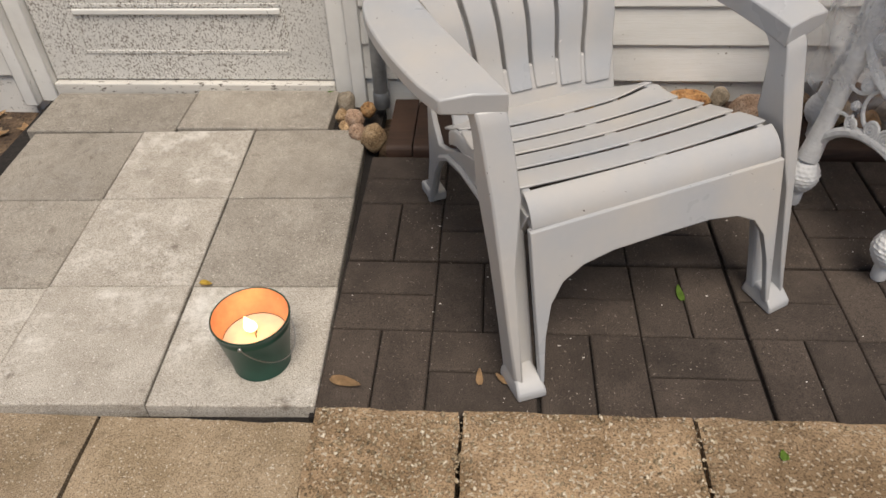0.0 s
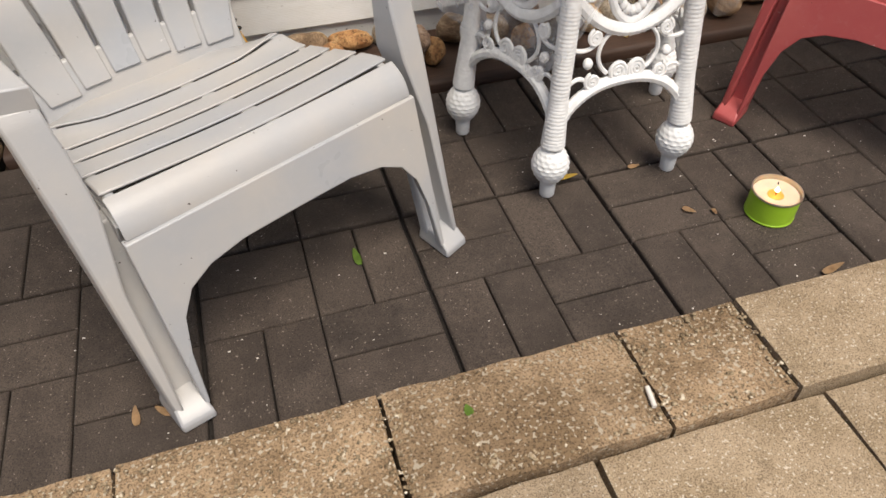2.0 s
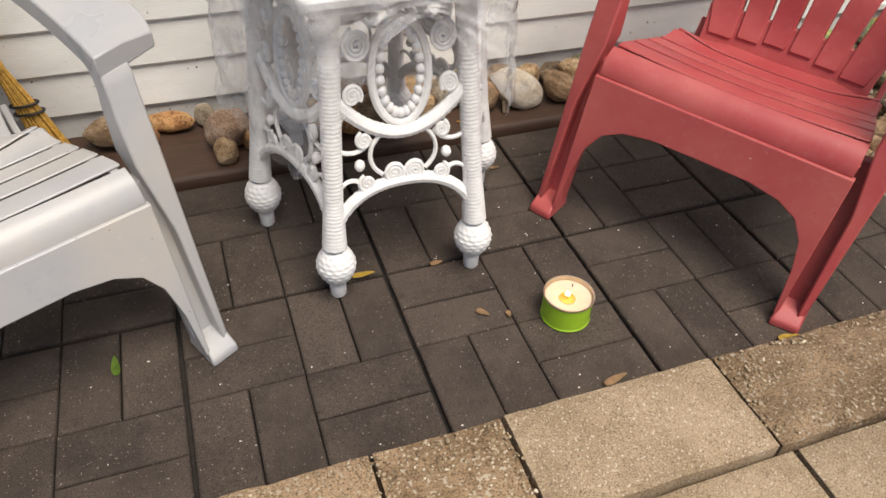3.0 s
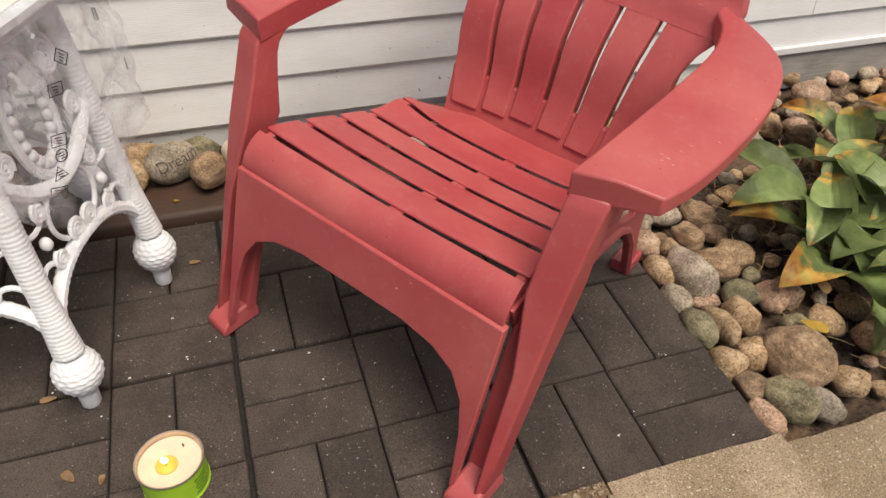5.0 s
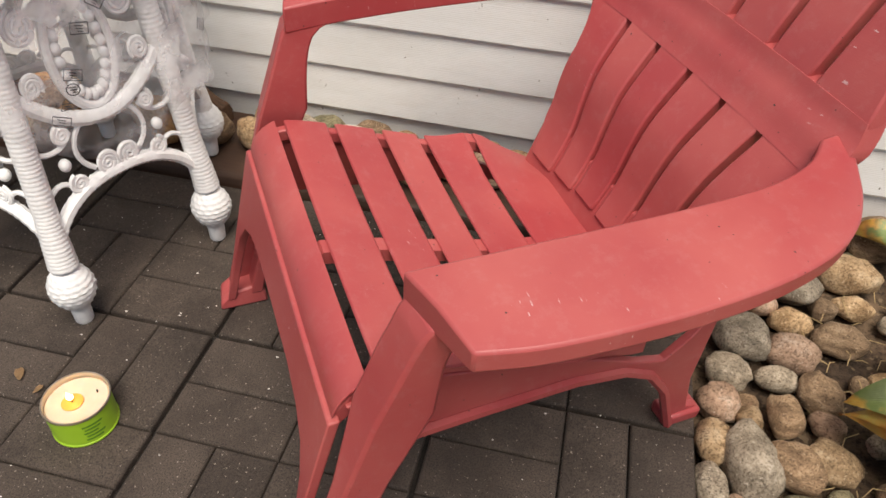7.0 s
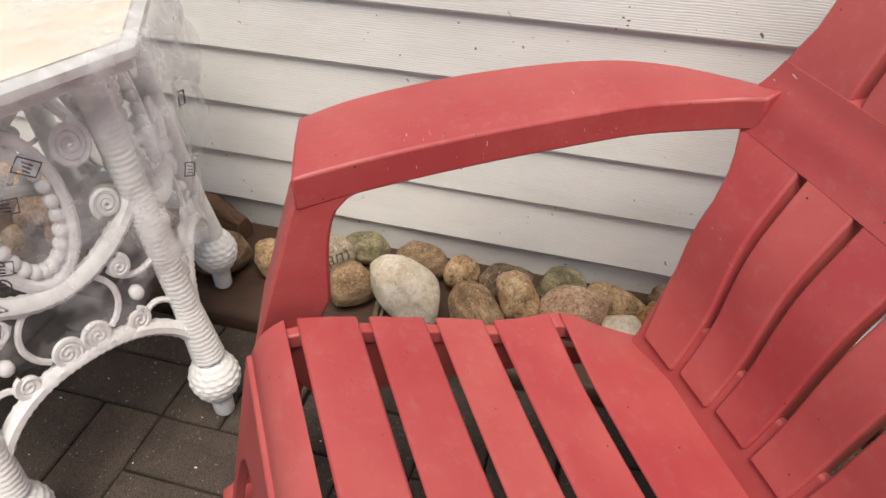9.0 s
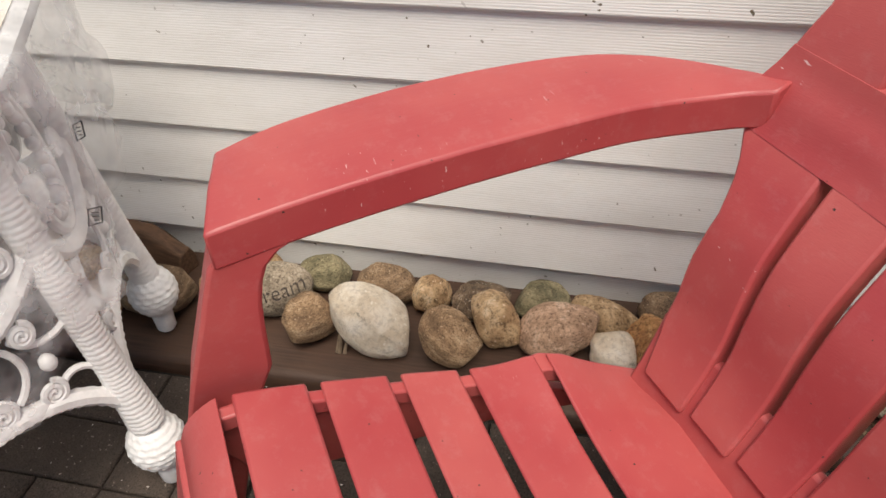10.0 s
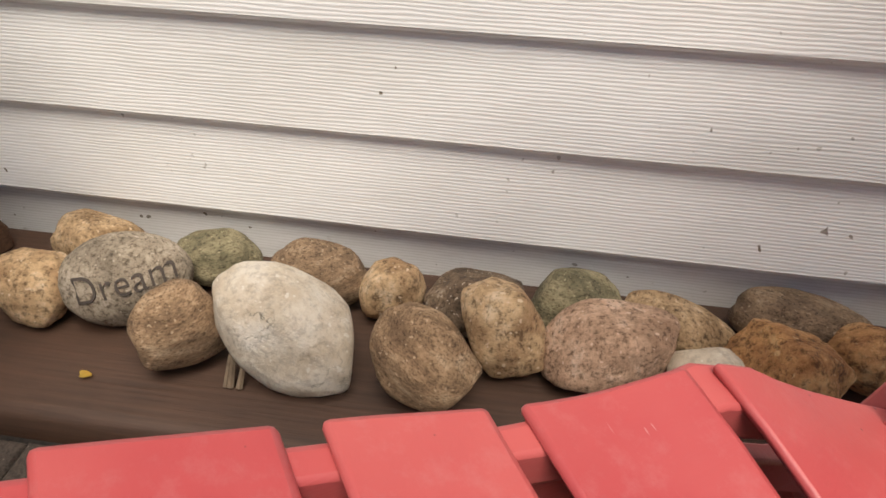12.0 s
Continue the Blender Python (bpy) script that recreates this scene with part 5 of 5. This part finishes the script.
fallen(-0.180, -0.130, 0.0, 0.075, 0.020, -105, DRY, "curled dry tan leaf on the pavers", 0.4)
fallen(0.098, -0.135, 0.0, 0.040, 0.010, 10, DRY, "small dry brown leaf on the pavers")
fallen(0.150, -0.130, 0.0, 0.035, 0.010, 60, DRY, "small dry brown leaf on the pavers")
fallen(-0.505, 0.112, 0.006, 0.034, 0.012, -95, YELLOW_LEAF, "small yellow leaf on the slabs", 0.1)
fallen(0.505, 0.095, 0.0, 0.050, 0.012, 10, GREEN_LEAF, "narrow green leaf on the pavers", 0.3)
fallen(0.592, -0.290, 0.028, 0.022, 0.012, 20, GREEN_LEAF, "tiny green leaf on the kerb", 0.1)
fallen(0.303, -0.453, 0.008, 0.060, 0.006, 60, GREEN_LEAF, "thin green weed sprig on the sandy slab", 0.5)
fallen(0.283, -0.483, 0.008, 0.050, 0.005, -30, GREEN_LEAF, "thin yellowing weed sprig on the sandy slab", 0.6)
fallen(0.955, 0.214, 0.0, 0.055, 0.012, -100, YELLOW_LEAF, "curled yellow leaf beside the table foot", 0.8)
fallen(1.120, 0.200, 0.0, 0.030, 0.010, -80, DRY, "small tan leaf in a paver joint", 0.2)
fallen(1.164, 0.050, 0.0, 0.032, 0.012, -130, DRY, "small pale tan leaf on the pavers", 0.2)
fallen(1.220, 0.030, 0.0, 0.020, 0.007, -170, DRY, "tiny dry leaf on the pavers", 0.2)
fallen(1.685, -0.198, 0.004, 0.060, 0.016, -95, YELLOW_LEAF, "yellow-green leaf by the chair foot", 0.1)
fallen(1.315, -0.190, 0.004, 0.050, 0.012, -80, DRY, "curled dry leaf at the kerb", 0.9)
fallen(1.369, 0.480, 0.0, 0.024, 0.008, -80, DRY, "small tan leaf on the pavers", 0.1)
fallen(-0.375, 0.930, 0.006, 0.030, 0.014, -40, GREEN_LEAF, "small green leaf by the threshold", 0.3)
fallen(1.350, 0.668, T, 0.012, 0.007, -60, YELLOW_LEAF, "tiny orange leaf scrap on the plank", 0.1)
fallen(2.480, -0.040, 0.010, 0.060, 0.026, 60, YELLOW_LEAF, "yellow leaf among the stones", 0.4)
fallen(2.560, 0.070, 0.010, 0.055, 0.024, 150, DRY, "dry brown leaf among the stones", 0.6)
fallen(2.470, 0.640, 0.010, 0.055, 0.026, 20, DRY, "dry rust leaf among the stones", 0.6)
for k in range(14):
    fallen(-1.20 - 0.35 * random.random(), 0.62 + 0.28 * random.random(), -0.07, 0.05, 0.022, 360 * random.random(), DRY, "dead leaf on the soil by the door", 0.5)

butt = thing("chalk_stub", 0.868, -0.345, 0.028, 80, "short white paper stub lying on the kerb", "litter")
g = bmesh.new()
tube(g, [(-0.018, 0, 0.004), (0.018, 0, 0.004)], 0.0042, 10)
part("stub", g, CHIP, butt)

rng = random.Random(11)
g = bmesh.new()
for i in range(170):
    x, y = rng.uniform(-0.2, 2.23), rng.uniform(-0.2, 0.62)
    s = rng.uniform(0.0006, 0.0017)
    bmesh.ops.create_icosphere(g, subdivisions=1, radius=s, matrix=Matrix.Translation((x, y, 0.0005)) @ Matrix.Diagonal((rng.uniform(0.7, 2.2), 1, 0.5, 1)))
tagged(finish("crumbs", g, CHIP, None, "", 60.0), "pale crumbs and grit scattered on the pavers", "grit", kind="stuff")
g = bmesh.new()
for i in range(3400):
    x, y = rng.uniform(-0.18, 1.93), rng.uniform(-0.39, -0.212)
    if 1.11 < x < 1.52 and rng.random() < 0.8:
        continue
    s = rng.choice((0.0014, 0.0018, 0.0024, 0.0032, 0.0042))
    bmesh.ops.create_icosphere(g, subdivisions=1, radius=s, matrix=Matrix.Translation((x, y, 0.0245 + 0.003 * noise.noise(Vector((x * 14, y * 14, 1))))) @ Euler((0, 0, rng.uniform(0, 3))).to_matrix().to_4x4() @ Matrix.Diagonal((rng.uniform(0.8, 1.5), 1, 0.6, 1)))
tagged(finish("exposed_aggregate", g, PEBBLE, None, "", 60.0), "exposed pebbles in the kerb's surface", "gravel", kind="stuff")
g = bmesh.new()
for i in range(220):
    x, y = rng.uniform(2.42, 3.4), rng.uniform(-0.1, 0.75)
    a = rng.uniform(0, 6.28)
    l_ = rng.uniform(0.02, 0.07)
    z = rng.uniform(-0.03, 0.004)
    tube(g, [(x, y, z), (x + 0.5 * l_ * math.cos(a), y + 0.5 * l_ * math.sin(a), z + 0.008), (x + l_ * math.cos(a + 0.3), y + l_ * math.sin(a + 0.3), z)], 0.0009, 4)
tagged(finish("dry_straw", g, STRAW, None, "", 60.0), "dry straw and stalks among the stones", "straw", kind="stuff")


# ---- pavers and slabs, piece by piece ----
def paver_mesh(name, lx, ly, h, c, mat):
    b = bmesh.new()
    f = lambda dx, dy, z: [(-dx, -dy, z), (dx, -dy, z), (dx, dy, z), (-dx, dy, z)]
    loft(b, [f(lx, ly, -h), f(lx, ly, -c), f(lx - c * 0.35, ly - c * 0.35, -c * 0.35), f(lx - c, ly - c, 0)])
    bmesh.ops.recalc_face_normals(b, faces=b.faces)
    me_ = bpy.data.meshes.new(name)
    b.to_mesh(me_)
    b.free()
    me_.materials.append(mat)
    return me_


floor = thing("floor", 0, 0, 0, 0, "dark brown rubber brick pavers in basket weave", "paving", kind="structure")
long_ = paver_mesh("brick", 0.5 * M - 0.0022, 0.25 * M - 0.0022, 0.045, 0.0045, BRICK)
for ty in range(2):
    for tx in range(6):
        cx, cy = (2 * tx) * M, 2 * ty * M
        for my in range(2):
            for mx in range(2):
                upright = (mx + my) % 2 == 0
                for s in (-0.25, 0.25):
                    px, py = (mx - 0.5) * M, (my - 0.5) * M
                    if upright:
                        px += s * M
                    else:
                        py += s * M
                    ob = new("brick", long_)
                    ob.parent = floor
                    ob.matrix_basis = pose(cx + 0.985 * px, cy + 0.985 * py, random.uniform(-0.0012, 0.0008), random.uniform(-0.25, 0.25), random.uniform(-0.25, 0.25), (90 if upright else 0) + random.uniform(-0.25, 0.25))

slabs = thing("floor_slabs", -0.197, -0.197, 0, 2.2, "weathered grey concrete slabs in front of the door", "paving", kind="structure")
sq = paver_mesh("slab", 0.1550, 0.1538, 0.05, 0.004, SLAB)
pale = paver_mesh("slab", 0.1550, 0.1538, 0.05, 0.004, PALE_SLAB)
for r in range(3):
    for c in range(3):
        ob = new("slab", pale if r == 0 or c == 1 else sq)
        ob.parent = slabs
        ob.matrix_basis = pose(-0.155 - 0.3135 * c, 0.157 + 0.311 * r, 0.006 + random.uniform(-0.003, 0.003), 0, 0, random.uniform(-0.3, 0.3))
wide = paver_mesh("slab", 0.2135, 0.107, 0.05, 0.004, SLAB)
for c in range(2):
    ob = new("slab", wide)
    ob.parent = slabs
    ob.matrix_basis = pose(-0.318 - 0.432 * c, 1.046, 0.010 - 0.004 * c, 0, 0, -1.8)
